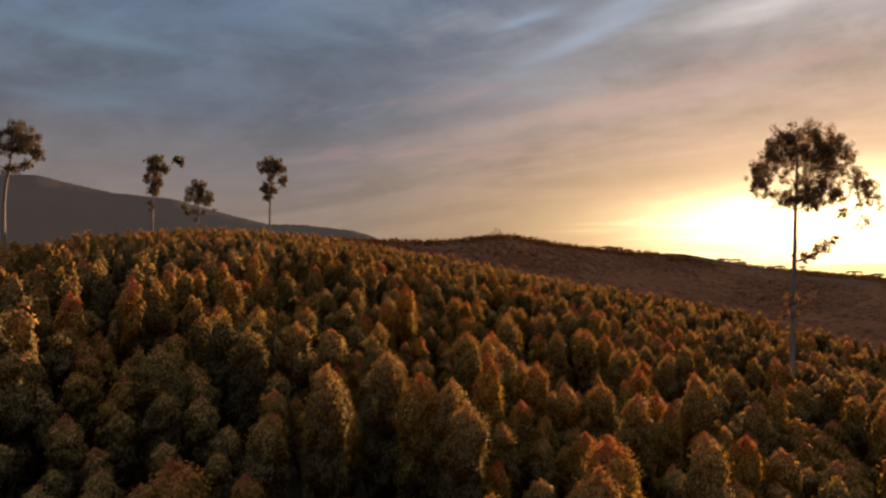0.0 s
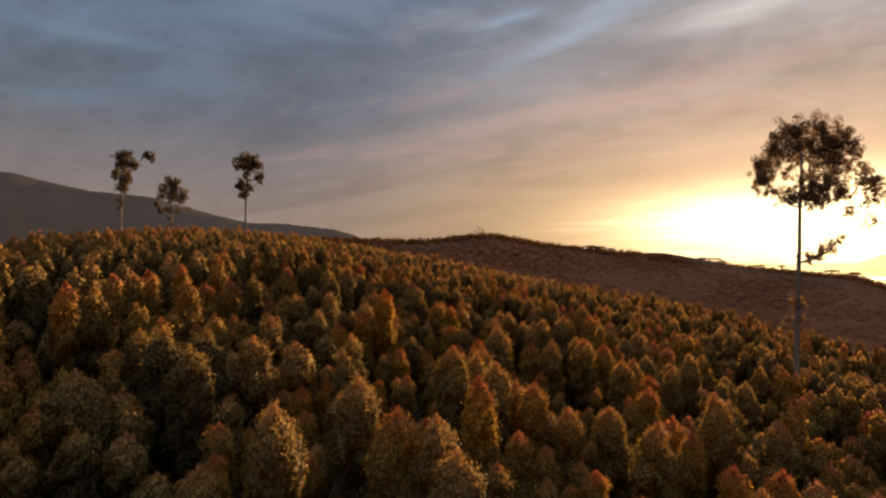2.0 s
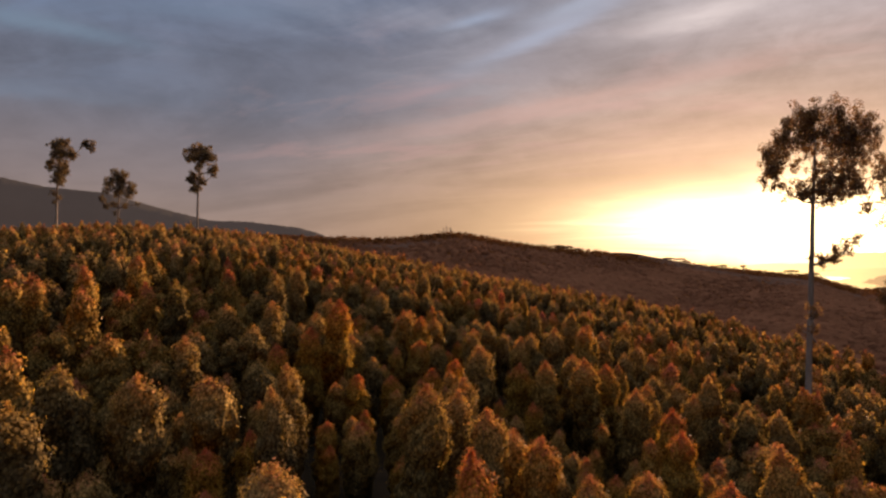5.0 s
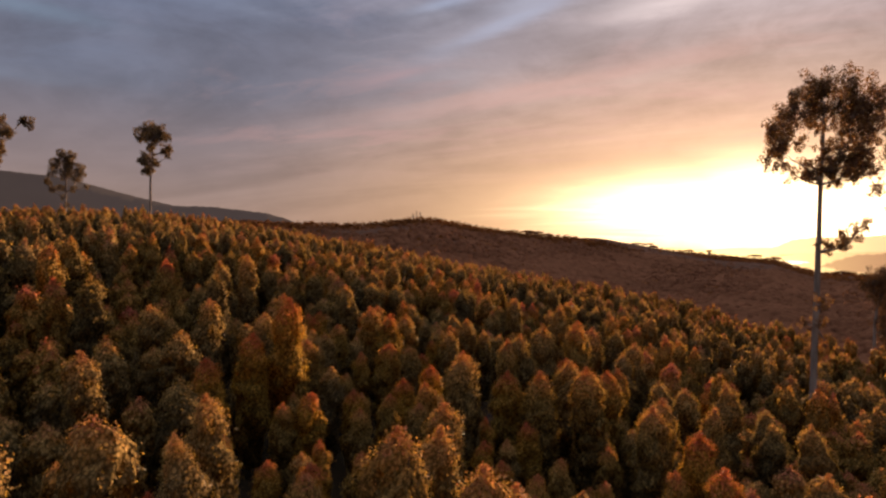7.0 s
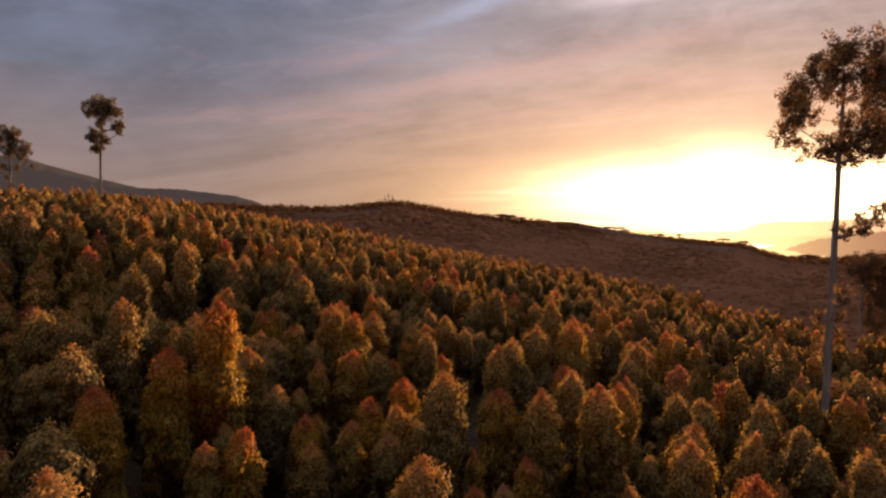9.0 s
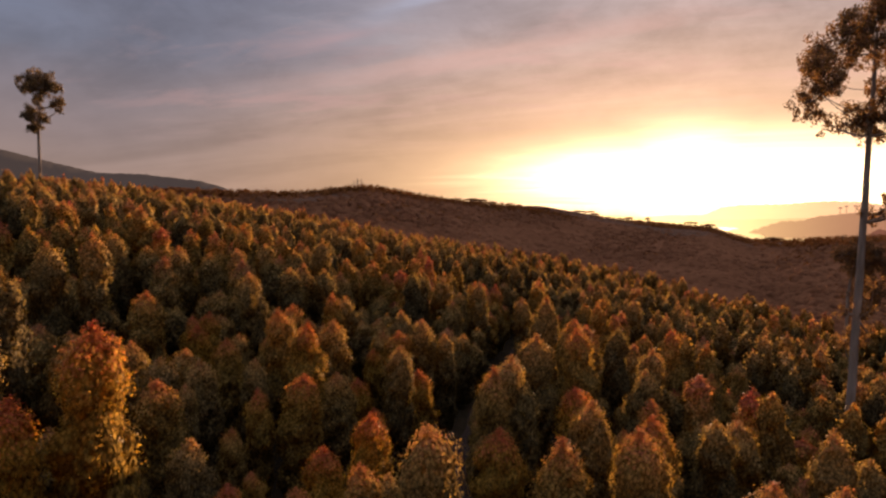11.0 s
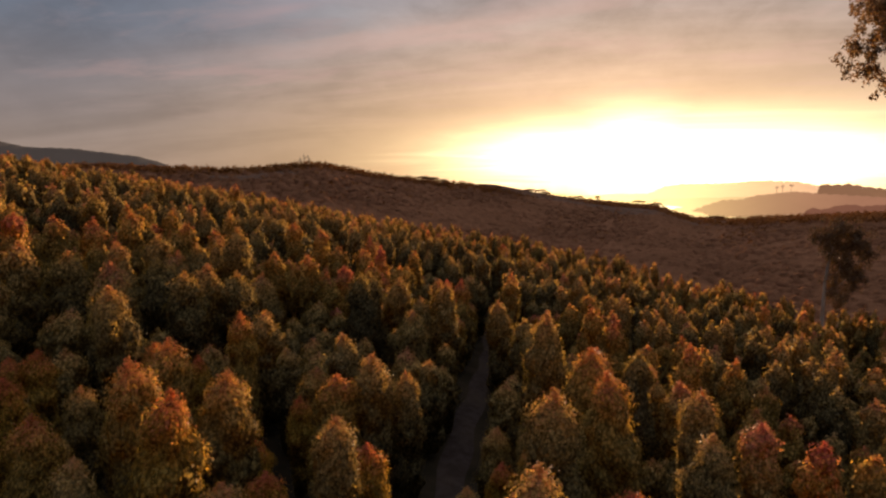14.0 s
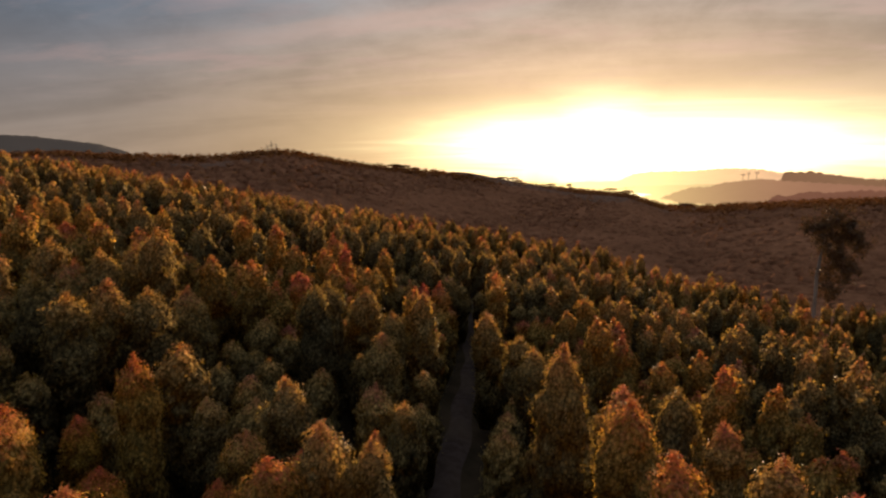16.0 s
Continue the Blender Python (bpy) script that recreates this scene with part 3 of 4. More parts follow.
STAND_C = ((7.6, 64.7, 23.6), (17.6, 65.4, 23.5), (-0.4, 65.9, 24), (25.2, 66.7, 20.3), (28.7, 66.7, 19.1), (33.4, 66.9, 16.6), (22.3, 67, 21.9), (4.4, 67, 24.8),
           (2.6, 66.8, 25.5), (18.6, 68.8, 23.6), (-4.2, 69.1, 25.5), (8.3, 69.8, 23.2), (-2.2, 70.4, 24), (29.1, 70.6, 19), (11.3, 71, 22.3), (-9.4, 71.2, 28.2),
           (22.9, 72, 22.1), (17.9, 72.1, 23.7), (26.3, 72.7, 20.1), (21.2, 72.7, 22.2), (5.1, 74.1, 24.2), (0.4, 74.3, 26.2), (1.7, 74.3, 23.7), (9.6, 75.1, 23.1),
           (35.8, 76.4, 17.6), (-5.4, 77.7, 26.8), (6, 78.3, 23.9), (-9.1, 78.7, 27.6), (-0.6, 79, 26.4), (2.3, 79.3, 25.8), (14.1, 80.7, 22.8), (46.1, 80.7, 17.2))
STAND_D = ((1, 81, 26.3), (4.6, 81.5, 25.4), (-3.1, 81.5, 26.7), (3.3, 82.1, 25.8), (34.8, 83, 19.1), (28, 83.8, 21.6), (6.1, 84.4, 24.8), (39.7, 88, 18.7),
           (32.6, 88.1, 19.8), (11.8, 90.8, 24.2), (14.8, 90.8, 22.5), (9, 90.9, 24.7), (21.3, 92.4, 20.8), (48.3, 93.4, 16.7), (10.5, 99.4, 23.4), (68.3, 101.5, 15.2),
           (15, 105.8, 25.9), (57.3, 116.8, 17.2), (28.7, 122.8, 23), (48.1, 159.3, 18.8))



def plant():
    step_x, step_y = 2.12, 2.12
    gx, gy = np.meshgrid(np.arange(-118, 112, step_x), np.arange(4, 240, step_y))
    a = radians(24)
    cx, cy = -5.0, 110.0
    ux, uy = gx - cx, gy - cy
    x = cx + ux * math.cos(a) - uy * math.sin(a)
    y = cy + ux * math.sin(a) + uy * math.cos(a)
    x = (x + rng.normal(0, 0.48, x.shape)).ravel()
    y = (y + rng.normal(0, 0.48, y.shape)).ravel()
    keep = in_plantation(x, y) & (rng.uniform(0, 1, x.shape) > 0.03)
    keep &= ~((np.abs(x - track_at(y)) < 0.98) & (y > 56) & (y < 132))
    keep &= np.hypot(x - 41.4, y - 71.7) > 1.2
    known = np.array(STAND_A + STAND_B + STAND_C + STAND_D)
    for a, b, _ in known:
        keep &= np.hypot(x - a, y - b) > 1.5
    # the wedge behind and beside the drone's way stays out of sight
    keep &= np.abs(np.degrees(np.arctan2(x - 4, y + 40))) < 56
    x, y = np.concatenate((known[:, 0], x[keep])), np.concatenate((known[:, 1], y[keep]))
    top = np.concatenate((known[:, 2], np.zeros(keep.sum())))
    # how near each tree comes to the flight line, and which stay out of sight
    mid = 1.0 + 0.12 * np.clip(y, 0, 55)
    room = np.maximum(np.abs(x - mid) / 0.72, 12.0)
    shown = (y - 1.12 * np.abs(x - 2) > -8) | (x > 20)
    x, y, top, room, mid = x[shown], y[shown], top[shown], room[shown], mid[shown]
    near = np.hypot(x - mid, y - np.clip(y - room, 2, 55)) + 40 * (y - room < 0)
    order = np.argsort(near)
    x, y, top = x[order], y[order], top[order]
    z = ground_height(x, y)
    # the tall trees near the flight line are all listed; between them stand lower ones
    listed = (y < 82) & (np.abs(x - 6) < 26)
    tall = np.where(rng.uniform(0, 1, len(x)) < np.where(listed, 0.07, 0.36), rng.normal(0.98, 0.08, len(x)),
                    np.where(listed, rng.normal(0.58, 0.08, len(x)), rng.normal(0.62, 0.09, len(x)))).clip(0.38, 1.2)
    low = np.clip((33.0 - y) / 5.0, 0, 1) * np.clip((0.0 - x) / 3.0, 0, 1)
    tall = tall * (1 - 0.22 * low)
    tall = np.where(top > 0, np.clip((top - z) / TREE_TOP, 0.5, 1.35), tall)
    kinds = [young_tree(TREE_TOP * rng.uniform(0.92, 1.08), rng.uniform(1.05, 1.32), 5200, 0.095) for k in range(10)]
    kinds += [young_tree(TREE_TOP * rng.uniform(0.92, 1.08), rng.uniform(1.15, 1.50), 3200, 0.140) for k in range(6)]
    words = ("young plantation eucalypt with russet tips and olive crown",
             "slim young eucalypt, golden-green leaves and reddish top",
             "bushy young eucalypt with copper-tinted new growth")
    count = 300
    for i in range(count):
        crown, trunk = kinds[rng.integers(0, 10) if tall[i] > 0.84 else rng.integers(10, 16)]
        root = new("young_eucalypt")
        part("trunk", trunk, root)
        part("crown", crown, root)
        s = tall[i]
        root.matrix_world = Matrix.LocRotScale((x[i], y[i], z[i]), Euler((rng.normal(0, 0.03), rng.normal(0, 0.03), rng.uniform(0, 6.28))), (s * rng.uniform(0.88, 1.08), s * rng.uniform(0.88, 1.08), s))
        tagged(root, words[i % 3], "tree", "young trees of the plantation")
    # the rest of the stand
    tag = "plantation_stand"
    for lo, hi, n, leaf, knobs, lv in ((count, 540, 2300, 0.125, 40, 15), (540, 950, 620, 0.20, 36, 12), (950, 2500, 230, 0.27, 30, 9), (2500, len(x), 75, 0.42, 22, 7)):
        forms = []
        for q in range(20):
            high = q < 12
            forms.append(crown_form(n if high else n // 2, 1.0 * TREE_TOP, rng.uniform(1.02, 1.30) * (1.0 if high else 1.28), leaf, knobs, lv, lv))
        pieces, kind = [], []
        for i in range(lo, hi):
            v, f, uv, slots = forms[rng.integers(0, 12) if tall[i] > 0.84 else rng.integers(12, 20)]
            c, s = math.cos(i * 2.4), math.sin(i * 2.4)
            spin = np.array(((c, s, 0), (-s, c, 0), (0, 0, 1)))
            q = v @ spin * np.array((1, 1, tall[i])) * min(1.0, tall[i] + 0.15) ** np.array((1, 1, 0)) + np.array((x[i], y[i], z[i]))
            shift = np.array((rng.uniform(0, 1), rng.normal(0, 0.11)))
            w = np.concatenate((uv[:, :2] + shift, uv[:, 2:] @ spin), 1)
            w[:, 0] %= 1.0
            pieces.append((q, f, w))
            kind.append(slots)
        v, f, uv = joined(pieces)
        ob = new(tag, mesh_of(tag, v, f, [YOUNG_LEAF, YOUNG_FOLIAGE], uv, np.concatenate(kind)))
        tagged(ob, "dense stand of young russet-tipped eucalypts covering the hill", "plantation", kind="stuff")


plant()


# ---------------------------------------------------------------- old eucalypts that stand above the stand
def old_tree(name, label, foot, trunk, clumps, girth, leaf, per, bearing=0.0, right=0.0, depth=2.5, behind=(), foliage=OLD_LEAF, twig=0.03):
    """trunk: (dx, height above the sea); clumps: (dx, height, radius); dx runs sideways, clumps spread in depth along the bearing."""
    global rng
    rng = np.random.default_rng(int(abs(foot[0] * 10)))
    base = Vector((foot[0], foot[1], float(ground_height(foot[0], foot[1])) - 0.2))
    root = new(name)
    root.location = base
    side = np.array((math.cos(radians(right)), -math.sin(radians(right)), 0.0))
    deepway = np.array((math.sin(radians(bearing)), math.cos(radians(bearing)), 0.0))
    pts = np.array([side * a + np.array((0, 0, 0 if b is None else b - base.z)) for a, b in trunk])
    fine = np.linspace(0, len(pts) - 1, 22)
    line = np.stack([np.interp(fine, np.arange(len(pts)), pts[:, k]) for k in range(3)], -1)
    line[1:-1, :2] += rng.normal(0, 0.02, (20, 2))
    rad = np.linspace(girth, girth * 0.28, 22)
    rad[0] *= 1.5
    rad[1] *= 1.15
    part("trunk", mesh_of("trunk", *tube(line, rad, 12), [BARK], smooth=True), root, "pale straight eucalypt trunk")
    heads = []
    for kind, (dx, dz, r) in [(0, q) for q in clumps] + [(0, q) for q in clumps if q[2] > 0.9] + [(1, q) for q in behind]:
        reach = max(abs(q[0]) for q in clumps)
        deep = rng.uniform(-1, 1) * math.sqrt(max(0.03, 1 - (dx / reach) ** 2)) * depth * min(1.0, r / 0.8)
        deep = 0.95 * depth if kind else deep
        dz = dz - base.z
        c = side * dx + deepway * deep + np.array((0, 0, dz))
        n = int(per * (r / 1.2) ** 2)
        # a clump is a few tufts
        tufts = c + rng.normal(0, 0.54, (16, 3)).clip(-0.9, 0.9) * r
        pick = rng.integers(0, 16, n)
        off = rng.normal(0, 1, (n, 3))
        off /= np.linalg.norm(off, axis=1)[:, None]
        pos = tufts[pick] + off * r * np.array((0.38, 0.38, 0.46)) * rng.uniform(0.2, 1, (n, 1)) ** 0.6
        # clump tops lighter and undersides darker, shading put into the leaf tone
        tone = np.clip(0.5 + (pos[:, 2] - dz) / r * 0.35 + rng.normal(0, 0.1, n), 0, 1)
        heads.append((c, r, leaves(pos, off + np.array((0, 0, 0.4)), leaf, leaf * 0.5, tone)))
    # limbs: each head of foliage hangs on the trunk or on a head nearer to it
    nodes = [(p, q) for p, q in zip(line[6:], rad[6:])]
    for c, r, tuft in sorted(heads, key=lambda h: min(np.linalg.norm(h[0] - p) for p in line[6:])):
        cost = [np.linalg.norm((c - p) * np.array((1, 1, 0.8))) + (2.5 if p[2] > c[2] - 0.3 * r else 0.0) for p, q in nodes]
        a, q = nodes[int(np.argmin(cost))]
        mid = (a + c) / 2 + np.array((0, 0, -0.10 * np.linalg.norm(c - a)))
        t = np.linspace(0, 1, 7)[:, None]
        curve = (1 - t) ** 2 * a + 2 * t * (1 - t) * mid + t * t * c
        g = max(twig, min(0.6 * q, 0.12))
        limb = part("limb", mesh_of("limb", *tube(curve, np.linspace(g, g * 0.45, 7), 6), [BARK], smooth=True), root)
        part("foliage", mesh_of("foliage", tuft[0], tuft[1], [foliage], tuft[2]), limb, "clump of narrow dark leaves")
        nodes.append((c, g * 0.7))
    tagged(root, label, "tree", "tall old eucalypts")
    return root


def sketch(rows, x0, y0, k):
    """Rows (x, y, r) of a drawing, x to the right and y down, k metres to the unit; y0 lies 30 m up."""
    return [((x - x0) * k, 30.05 + (y0 - y) * k - 0.25 * r * k, r * k) for x, y, r in rows]


RT = old_tree("tall_eucalypt", "tall old eucalypt with pale trunk and open domed crown", (41.4, 71.7),
              ((0.0, None), (0.3, 18.0), (0.5, 28.0), (0.7, 34.6), (0.85, 39.0), (0.95, 42.4)),
              sketch(((474, 258, 46), (545, 245, 62), (620, 255, 62), (500, 300, 40), (420, 310, 52), (365, 380, 44), (350, 450, 36), (380, 440, 26),
                      (700, 290, 55), (740, 335, 42), (660, 330, 56), (590, 330, 40), (615, 430, 52), (690, 395, 44), (650, 485, 52), (565, 500, 48)), 497, 770, 0.0255)
              + sketch(((500, 515, 40), (440, 520, 32), (460, 405, 30), (500, 390, 26), (600, 540, 36), (710, 490, 40), (740, 570, 34), (800, 430, 48), (860, 480, 44),
                        (885, 535, 34), (810, 555, 22), (835, 625, 30), (325, 487, 9), (555, 430, 30), (520, 455, 30)), 497, 770, 0.0255)
              + sketch(((560, 788, 28), (590, 775, 30), (630, 756, 32), (664, 736, 30), (696, 712, 24), (718, 698, 14), (610, 785, 20), (510, 785, 10), (505, 966, 26), (535, 986, 20), (472, 1056, 20),
                        (530, 1046, 22), (520, 1126, 28), (548, 1116, 22), (500, 1160, 20), (545, 1290, 24)), 497, 770, 0.0255),
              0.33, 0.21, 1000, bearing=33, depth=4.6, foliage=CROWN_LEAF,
              behind=sketch(((420, 275, 44), (385, 350, 44), (362, 425, 42), (352, 465, 34), (400, 490, 28), (520, 330, 36), (600, 480, 36)), 497, 770, 0.0255))
old_tree("tall_eucalypt", "distant slender eucalypt with tiered rounded foliage heads", (-52.3, 183.8),
         ((0.0, None), (0.0, 38.0), (0.1, 45.0), (0.6, 52.0), (0.7, 57.0)),
         sketch(((993, 222, 24), (965, 243, 22), (1025, 238, 26), (1000, 262, 24), (1045, 250, 18), (998, 292, 14), (1050, 298, 20), (1055, 322, 12),
                 (985, 332, 24), (966, 340, 13), (1010, 345, 15), (988, 372, 20)), 995, 611, 0.0724), 0.40, 0.28, 800, bearing=-17, twig=0.15)
old_tree("tall_eucalypt", "narrow distant eucalypt with one long side branch", (-80.9, 168.6),
         ((0.0, None), (0.1, 38.0), (0.3, 45.0), (0.8, 50.0), (1.2, 55.5)),
         sketch(((480, 215, 20), (510, 213, 22), (490, 248, 27), (527, 248, 24), (548, 256, 14), (468, 288, 18), (500, 300, 25), (515, 322, 18), (485, 338, 20),
                 (505, 350, 16), (590, 210, 15), (608, 215, 16), (617, 235, 11), (478, 398, 12), (498, 410, 9), (482, 430, 8)), 487, 611, 0.0659), 0.40, 0.28, 820, bearing=-27, twig=0.15)
old_tree("tall_eucalypt", "distant eucalypt with broad layered umbrella crown", (-90.8, 223.7),
         ((0.0, None), (0.0, 38.0), (0.1, 45.0), (0.3, 50.0), (0.1, 55.0)),
         sketch(((690, 322, 20), (720, 332, 20), (662, 348, 18), (700, 352, 24), (740, 365, 20), (655, 375, 16), (700, 382, 20), (738, 393, 18), (640, 412, 13),
                 (765, 431, 9), (652, 437, 12), (680, 432, 11), (720, 440, 11), (688, 465, 10), (700, 495, 9)), 695, 611, 0.0886), 0.45, 0.32, 520, bearing=-23, twig=0.15)
old_tree("tall_eucalypt", "tall eucalypt with forked limbs and golden foliage", (-80.4, 112.0),
         ((0.0, None), (-0.1, 38.0), (0.2, 42.0), (1.0, 46.0), (1.6, 50.0)),
         sketch(((20, 228, 18), (45, 244, 18), (60, 270, 12), (10, 262, 13), (42, 292, 9), (14, 296, 11), (-22, 245, 20), (-40, 275, 16), (32, 262, 10)), 2, 449, 0.1043), 0.42, 0.36, 480, bearing=-35, twig=0.15)
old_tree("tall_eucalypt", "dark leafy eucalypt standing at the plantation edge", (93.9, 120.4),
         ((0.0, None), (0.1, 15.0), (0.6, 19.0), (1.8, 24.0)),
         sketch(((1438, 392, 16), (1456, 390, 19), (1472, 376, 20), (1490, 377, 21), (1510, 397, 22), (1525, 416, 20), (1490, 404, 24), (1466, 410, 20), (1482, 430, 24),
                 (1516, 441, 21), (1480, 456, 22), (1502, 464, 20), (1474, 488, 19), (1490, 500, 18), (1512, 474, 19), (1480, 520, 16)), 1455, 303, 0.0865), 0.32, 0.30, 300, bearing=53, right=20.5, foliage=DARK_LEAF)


# ---------------------------------------------------------------- the ridge across the valley
def from_start(bearing, d):
    return 1.1 + d * math.sin(radians(bearing)), 2.0 + d * math.cos(radians(bearing))


def ridge_forest(name, label, n, lo, hi, tall, wide, m, leaf, mat):
    """Woods on the ridge between lo and hi metres from its crest: domes of foliage."""
    b = rng.uniform(-14, 62, n)
    down = np.where(rng.uniform(0, 1, n) < 0.8, rng.uniform(lo, hi, n), lo - rng.exponential(90, n))
    r = np.interp(b, RIDGE_B, RIDGE_R) + down
    x, y = HUB[0] + r * np.sin(np.radians(b)), HUB[1] + r * np.cos(np.radians(b))
    z = ground_height(x, y)
    keep = (z > canopy(x, y) - TREE_TOP + 3) | (x > stand_edge(y) + 6)
    x, y, z = x[keep], y[keep], z[keep]
    n = len(x)
    high, broad = np.where(down[keep] < lo, rng.uniform(2.4, 4.4, n), rng.uniform(*tall, n)), rng.uniform(*wide, n)
    off = rng.normal(0, 1, (n, m, 3))
    off[..., 2] = np.abs(off[..., 2]) * 0.9
    off /= np.linalg.norm(off, axis=2)[..., None]
    pos = off * np.stack((broad, broad, high), -1)[:, None] * rng.uniform(0.85, 1.05, (n, m, 1)) + np.stack((x, y, z), -1)[:, None]
    # upward leaves lighter, each dome's shading put into its tone
    tone = np.clip(0.45 + 0.3 * off[..., 2] + rng.normal(0, 0.1, (n, 1)), 0, 1)
    v, f, uv = leaves(pos.reshape(-1, 3), off.reshape(-1, 3) + np.array((0, 0, 0.6)), leaf, leaf * 0.8, tone.ravel(), 3)
    tagged(new(name, mesh_of(name, v, f, [mat], uv)), label, "forest", kind="stuff")


ridge_forest("ridge_forest", "uneven woods along the top of the far ridge", 5200, -60, 80, (5.0, 9.0), (2.6, 4.8), 38, 2.0, FOREST_LEAF)


def slope_forest():
    """The closed canopy of the woods on the ridge, from the valley to behind its top."""
    b = np.linspace(-14, 63, 250)
    d = np.linspace(-560, 330, 190)
    B, D = np.meshgrid(b, d, indexing="ij")
    R = np.interp(B, RIDGE_B, RIDGE_R) + D + rng.normal(0, 0.4, B.shape)
    B = B + rng.normal(0, 0.05, B.shape)
    X, Y = HUB[0] + R * np.sin(np.radians(B)), HUB[1] + R * np.cos(np.radians(B))
    ground = ground_height(X, Y)
    wooded = np.maximum(np.clip((ground - canopy(X, Y) + TREE_TOP - 1) / 4, 0, 1), np.clip((X - stand_edge(Y) - 2) / 6, 0, 1))
    patch = np.sin(X * 0.021 + 1) * np.cos(Y * 0.017) + np.sin((X - Y) * 0.034)
    high = 2.8 + 0.9 * patch + rng.normal(0, 0.35, B.shape)
    Z = ground + wooded * np.maximum(high, 0.6) - 3.0 * (1 - wooded) - 14.0 * np.clip((-500.0 - D) / 60.0, 0, 1)
    n, m = B.shape
    i, j = np.meshgrid(np.arange(n - 1), np.arange(m - 1), indexing="ij")
    a, c, e, f = i * m + j, (i + 1) * m + j, (i + 1) * m + j + 1, i * m + j + 1
    faces = np.concatenate((np.stack((a, e, c), -1).reshape(-1, 3), np.stack((a, f, e), -1).reshape(-1, 3)))
    uv = np.stack((rng.uniform(0, 1, n * m), np.clip(0.5 + 0.15 * patch.ravel() + rng.normal(0, 0.12, n * m), 0, 1)), -1)
    tagged(new("slope_forest", mesh_of("slope_forest", np.stack((X, Y, Z), -1).reshape(-1, 3), faces, [SLOPE_WOODS], uv, smooth=True)),
           "low brown woods covering the far ridge", "forest", kind="stuff")


slope_forest()


def slope_crowns(n=5200):
    """Rounded crowns that rise from the closed canopy on the near side of the ridge."""
    b = rng.uniform(-13, 62, n)
    d = -rng.uniform(0, 1, n) ** 0.8 * 430 + 25
    r = np.interp(b, RIDGE_B, RIDGE_R) + d
    x, y = HUB[0] + r * np.sin(np.radians(b)), HUB[1] + r * np.cos(np.radians(b))
    z = ground_height(x, y)
    keep = (z > canopy(x, y) - TREE_TOP + 5) | (x > stand_edge(y) + 12)
    x, y, z = x[keep], y[keep], z[keep]
    m = len(x)
    wide, high = rng.uniform(2.4, 4.8, m), rng.uniform(3.4, 5.4, m)
    rings = np.array(((1.0, 0.25), (0.92, 0.62), (0.62, 0.90), (0.0, 1.02)))
    ang = np.linspace(0, 2 * np.pi, 6, endpoint=False)
    pos = np.empty((m, 4, 6, 3))
    bump = rng.uniform(0.8, 1.2, (m, 4, 6))
    turn = rng.uniform(0, 1, m)[:, None, None] + ang[None, None, :] + 0.5 * np.arange(4)[None, :, None]
    rad = wide[:, None, None] * rings[None, :, 0, None] * bump
    pos[..., 0] = x[:, None, None] + rad * np.cos(turn)
    pos[..., 1] = y[:, None, None] + rad * np.sin(turn)
    pos[..., 2] = z[:, None, None] + high[:, None, None] * rings[None, :, 1, None] * (0.9 + 0.1 * bump)
    i, j = np.meshgrid(np.arange(3), np.arange(6), indexing="ij")
    k = (j + 1) % 6
    quad = np.stack((i * 6 + j, i * 6 + k, (i + 1) * 6 + k, (i + 1) * 6 + j), -1).reshape(-1, 4)
    faces = (quad[None] + 24 * np.arange(m)[:, None, None]).reshape(-1, 4)
    tagged(new("slope_trees", mesh_of("slope_trees", pos.reshape(-1, 3), faces, [SLOPE_WOODS], smooth=True)),
           "round brown tree crowns dotted over the far ridge slope", "forest", kind="stuff")


slope_crowns()


def umbrella_pine(bearing, d, tall, wide, foot=None, leaf=None, bark=None):
    """An araucaria: bare trunk under a flat, layered crown."""
    x, y = from_start(bearing, d)
    root = new("araucaria")
    root.location = (x, y, float(ground_height(x, y)) if foot is None else foot)
    part("trunk", mesh_of("trunk", *tube([(0, 0, tall * k / 5 - 0.3) for k in range(6)], np.linspace(0.75, 0.4, 6), 8), [bark or BARK], smooth=True), root)
    pieces = []
    for k in range(11):
        a, q = k * 2.4, math.sqrt((k + 0.5) / 11)
        c = np.array((math.cos(a) * q * wide * 0.42, math.sin(a) * q * wide * 0.42, tall - 0.5 - 1.0 * q + rng.uniform(-0.4, 0.4)))
        off = rng.normal(0, 1, (90, 3))
        off /= np.linalg.norm(off, axis=1)[:, None]
        pos = c + off * np.array((wide * 0.15, wide * 0.15, 0.8)) * rng.uniform(0.4, 1, (90, 1))
        pieces.append(leaves(pos, off, 1.3, 0.8, np.full(90, 0.35)))
        if k % 2:
            part("limb", mesh_of("limb", *tube([(0, 0, tall - 3.5), c * np.array((0.5, 0.5, 1)) - np.array((0, 0, 1.2)), c], (0.18, 0.14, 0.08), 6), [bark or BARK], smooth=True), root)
    v, f, uv = joined(pieces)
    part("crown", mesh_of("crown", v, f, [leaf or FOREST_LEAF], uv), root)
    tagged(root, "flat-topped araucaria silhouetted on a far crest", "tree", "araucarias on the ridge")


for bearing, d, tall, wide in ((15.3, 690, 10, 15), (16.1, 700, 10, 16), (17.0, 705, 9, 14), (25.0, 835, 11, 14), (25.9, 838, 12, 17), (26.4, 842, 10, 12),
                               (29.3, 860, 10, 13), (30.9, 866, 12, 8), (34.4, 880, 11, 18), (35.9, 884, 10, 15), (40.4, 800, 10, 17), (22.0, 780, 9, 12)):
    umbrella_pine(bearing, d, tall, wide)


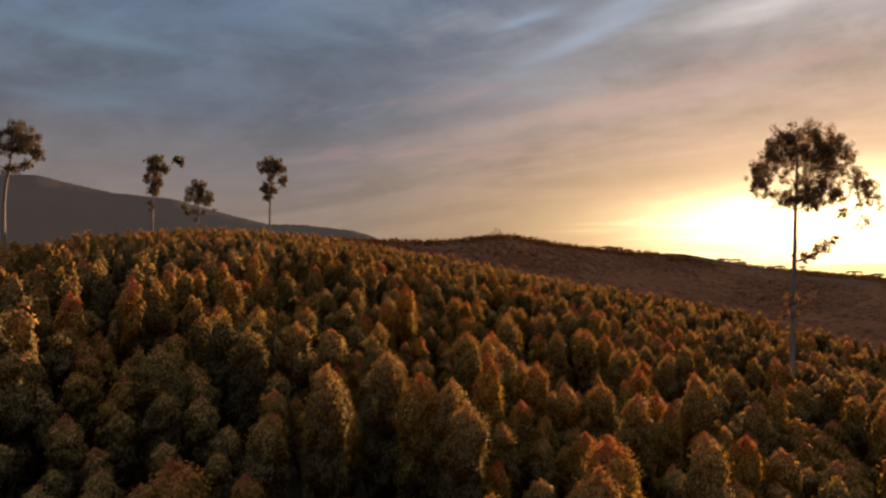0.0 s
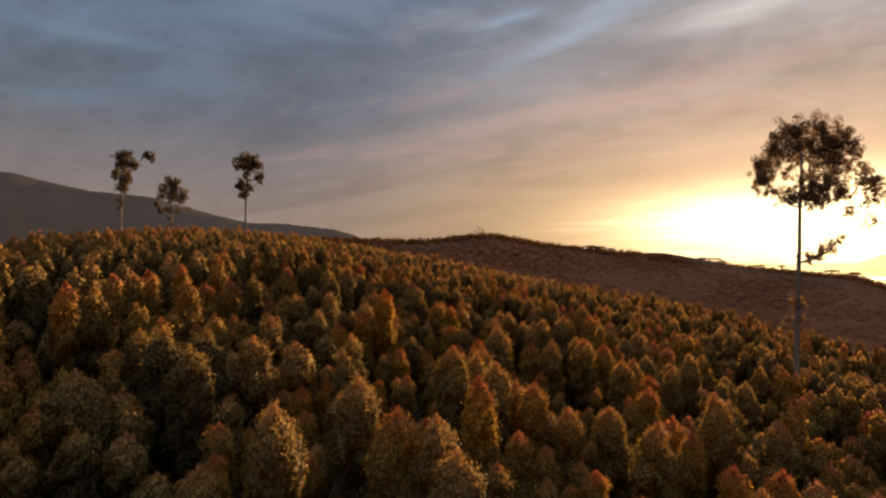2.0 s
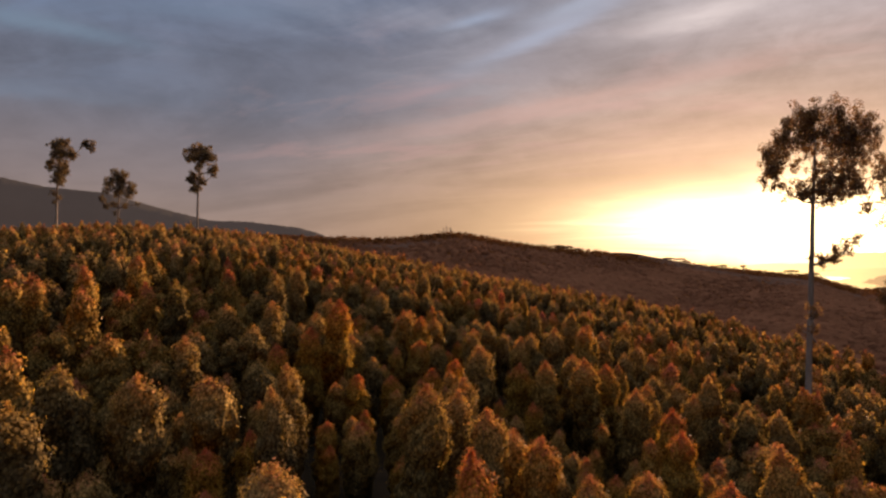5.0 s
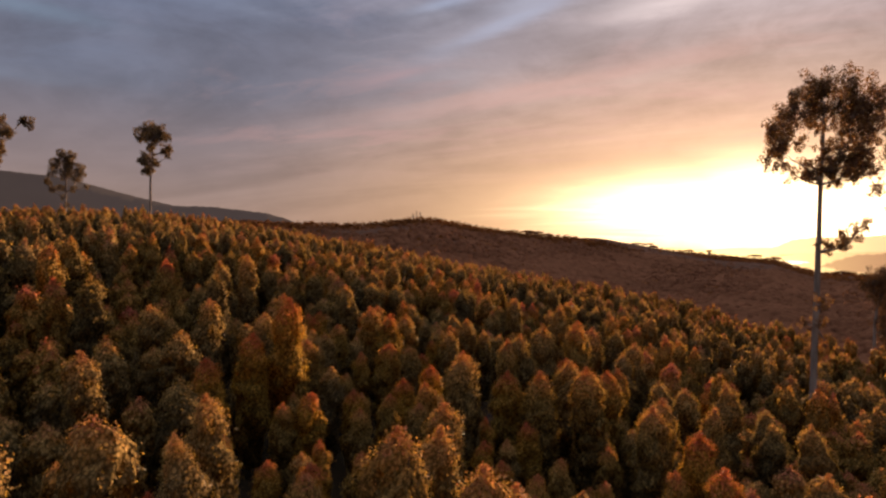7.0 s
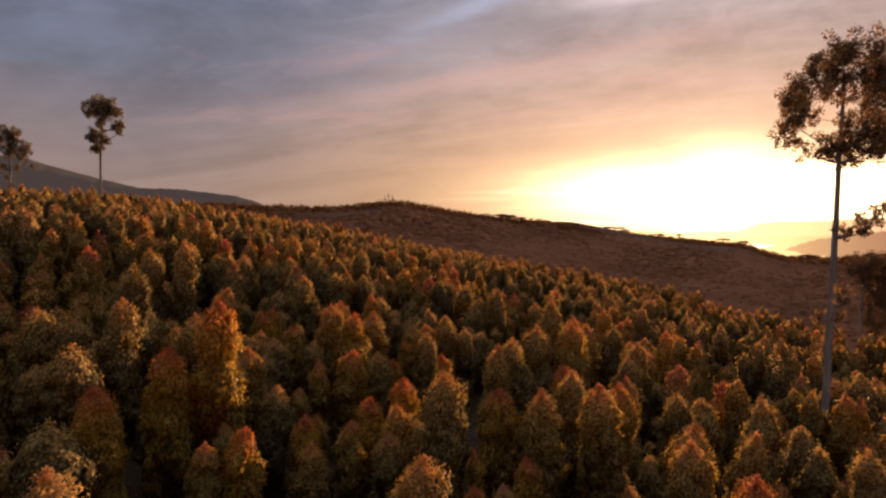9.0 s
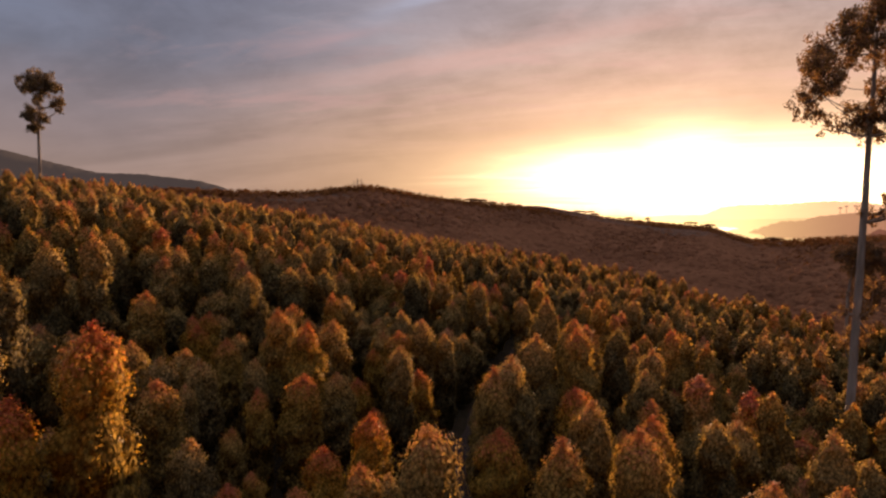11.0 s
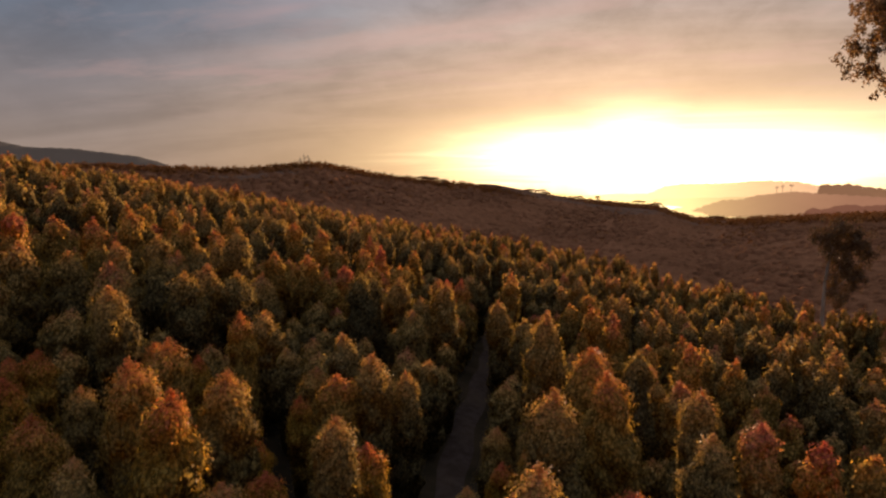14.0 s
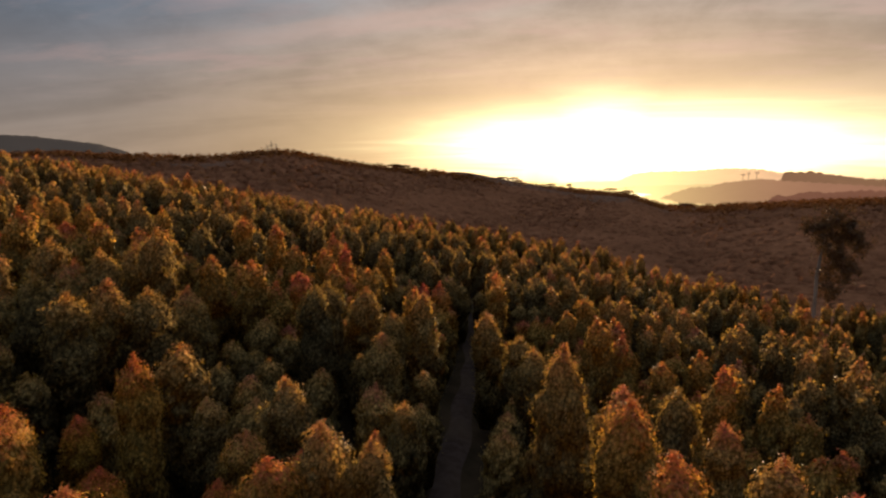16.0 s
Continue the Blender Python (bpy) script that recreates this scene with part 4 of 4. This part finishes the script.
def bare_tree(bearing, d, tall):
    x, y = from_start(bearing, d)
    root = new("bare_tree")
    root.location = (x, y, float(ground_height(x, y)))
    part("trunk", mesh_of("trunk", *tube([(0, 0, -0.3), (0.2, 0, tall * 0.5), (0, 0, tall)], (0.3, 0.2, 0.08), 8), [BARK], smooth=True), root)
    for k in range(6):
        a = k * 2.1
        h = tall * (0.5 + 0.07 * k)
        part("limb", mesh_of("limb", *tube([(0, 0, h), (math.cos(a) * 1.2, math.sin(a) * 1.2, h + 1.2), (math.cos(a) * 1.6, math.sin(a) * 1.6, h + 3.0)], (0.18, 0.14, 0.07), 6), [BARK]), root)
    tagged(root, "thin bare tree standing out on the ridge top", "tree", "bare trees on the ridge")


for bearing, d, tall in ((4.9, 600, 13.5), (5.25, 604, 12), (4.6, 598, 11)):
    bare_tree(bearing, d, tall)


# ---------------------------------------------------------------- far hills, sunlit haze put into their emission
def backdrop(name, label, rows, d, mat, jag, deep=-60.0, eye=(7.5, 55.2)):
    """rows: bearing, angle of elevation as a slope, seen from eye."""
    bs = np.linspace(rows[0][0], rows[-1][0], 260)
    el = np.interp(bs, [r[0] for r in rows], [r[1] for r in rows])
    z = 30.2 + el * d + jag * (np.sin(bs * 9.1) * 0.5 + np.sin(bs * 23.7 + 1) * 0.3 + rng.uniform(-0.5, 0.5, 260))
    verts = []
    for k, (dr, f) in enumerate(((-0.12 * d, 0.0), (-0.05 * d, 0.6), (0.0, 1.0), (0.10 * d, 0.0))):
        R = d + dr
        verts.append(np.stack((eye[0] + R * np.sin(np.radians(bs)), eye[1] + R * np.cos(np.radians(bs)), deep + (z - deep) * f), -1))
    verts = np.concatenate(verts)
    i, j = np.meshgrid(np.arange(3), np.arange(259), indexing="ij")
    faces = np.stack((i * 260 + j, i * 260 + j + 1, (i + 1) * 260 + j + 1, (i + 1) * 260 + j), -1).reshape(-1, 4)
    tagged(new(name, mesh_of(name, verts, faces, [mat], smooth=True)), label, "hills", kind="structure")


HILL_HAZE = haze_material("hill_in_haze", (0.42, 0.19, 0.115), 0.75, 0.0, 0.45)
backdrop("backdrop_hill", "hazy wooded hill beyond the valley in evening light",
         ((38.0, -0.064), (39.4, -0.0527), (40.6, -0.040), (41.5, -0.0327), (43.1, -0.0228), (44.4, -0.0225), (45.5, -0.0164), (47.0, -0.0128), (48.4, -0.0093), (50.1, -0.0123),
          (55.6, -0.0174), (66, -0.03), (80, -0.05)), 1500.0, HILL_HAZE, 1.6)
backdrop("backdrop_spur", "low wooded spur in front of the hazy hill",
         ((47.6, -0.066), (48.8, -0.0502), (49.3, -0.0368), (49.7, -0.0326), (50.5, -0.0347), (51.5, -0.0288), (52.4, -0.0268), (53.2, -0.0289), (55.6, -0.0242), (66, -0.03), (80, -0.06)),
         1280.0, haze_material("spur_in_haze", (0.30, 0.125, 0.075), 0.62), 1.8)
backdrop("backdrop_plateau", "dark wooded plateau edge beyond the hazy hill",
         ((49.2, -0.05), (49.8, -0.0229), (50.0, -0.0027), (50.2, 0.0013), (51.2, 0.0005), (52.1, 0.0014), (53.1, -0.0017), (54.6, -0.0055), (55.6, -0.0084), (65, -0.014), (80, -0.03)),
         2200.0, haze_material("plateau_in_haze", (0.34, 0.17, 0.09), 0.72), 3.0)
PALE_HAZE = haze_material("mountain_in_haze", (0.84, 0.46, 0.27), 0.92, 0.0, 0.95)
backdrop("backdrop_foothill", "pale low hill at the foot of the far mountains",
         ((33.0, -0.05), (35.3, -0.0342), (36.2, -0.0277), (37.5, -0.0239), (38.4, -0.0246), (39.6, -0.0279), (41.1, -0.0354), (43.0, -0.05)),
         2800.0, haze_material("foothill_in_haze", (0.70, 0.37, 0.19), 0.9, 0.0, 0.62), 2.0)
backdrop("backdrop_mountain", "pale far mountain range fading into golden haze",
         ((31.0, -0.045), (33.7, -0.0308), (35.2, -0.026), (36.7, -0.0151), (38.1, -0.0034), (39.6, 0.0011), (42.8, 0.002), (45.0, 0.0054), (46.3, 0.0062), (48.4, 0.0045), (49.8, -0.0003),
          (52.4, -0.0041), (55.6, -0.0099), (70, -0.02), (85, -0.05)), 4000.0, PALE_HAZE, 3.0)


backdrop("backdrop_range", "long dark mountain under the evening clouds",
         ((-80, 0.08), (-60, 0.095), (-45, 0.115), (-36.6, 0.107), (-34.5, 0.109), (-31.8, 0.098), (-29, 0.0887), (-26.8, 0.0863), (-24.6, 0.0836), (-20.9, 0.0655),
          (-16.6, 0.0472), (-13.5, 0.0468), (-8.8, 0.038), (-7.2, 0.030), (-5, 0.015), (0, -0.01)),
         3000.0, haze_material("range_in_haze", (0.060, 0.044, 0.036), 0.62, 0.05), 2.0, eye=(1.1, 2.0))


# these far trees share the hill's glowing haze colour
for bearing, d, tall, wide in ((45.8, 1555, 18, 8), (46.2, 1555, 21, 7), (46.8, 1558, 22, 9)):
    umbrella_pine(bearing, d, tall, wide, 8.0, HILL_HAZE, HILL_HAZE)


def water():
    m, w = material("still_water")
    p = w.node("ShaderNodeBsdfPrincipled", Base_Color=(0.03, 0.035, 0.04), Roughness=0.06)
    bp = w.node("ShaderNodeBump", Strength=0.05, Distance=0.1, Height=w.noise(w.node("ShaderNodeTexCoord").outputs["Object"], 0.3, 3.0))
    w.feed(p.inputs["Normal"], bp.outputs[0])
    w.feed(w.node("ShaderNodeOutputMaterial").inputs[0], p.outputs[0])
    x, y = from_start(37.3, 1700)
    ang = np.linspace(0, 2 * np.pi, 48, endpoint=False)
    rad = 1 + 0.15 * np.sin(3 * ang) + 0.1 * np.sin(5 * ang + 1)
    ring = np.stack((38 * rad * np.cos(ang), 110 * rad * np.sin(ang), np.zeros(48)), -1)
    verts = np.concatenate((ring, [[0, 0, 0]]))
    faces = np.stack((np.full(48, 48), np.arange(48), (np.arange(48) + 1) % 48), -1)
    ob = new("water", mesh_of("water", verts, faces, [m]))
    ob.matrix_world = pose(x, y, float(ground_height(x, y)) + 9, 0, 0, -37)
    tagged(ob, "small far lake shining under the low sun", "lake", kind="structure")


water()


def build_track():
    ys = np.linspace(54, 132, 60)
    xs = track_at(ys)
    rows = []
    for k, (cx, cy) in enumerate(zip(xs, ys)):
        for o in np.linspace(-0.68, 0.68, 9):
            x, y = cx + o + 0.15 * math.sin(cy * 0.9 + o), cy - 0.35 * o
            rut = -0.07 * (abs(abs(o) - 0.36) < 0.18)
            rows.append((x, y, float(ground_height(x, y)) + 0.12 + rut + (-0.12 if abs(o) > 0.6 else 0)))
    i, j = np.meshgrid(np.arange(59), np.arange(8), indexing="ij")
    faces = np.stack((i * 9 + j, i * 9 + j + 1, (i + 1) * 9 + j + 1, (i + 1) * 9 + j), -1).reshape(-1, 4)
    tagged(new("road", mesh_of("road", rows, faces, [DIRT], smooth=True)), "narrow rutted dirt track between the young trees", "track", kind="structure")


build_track()
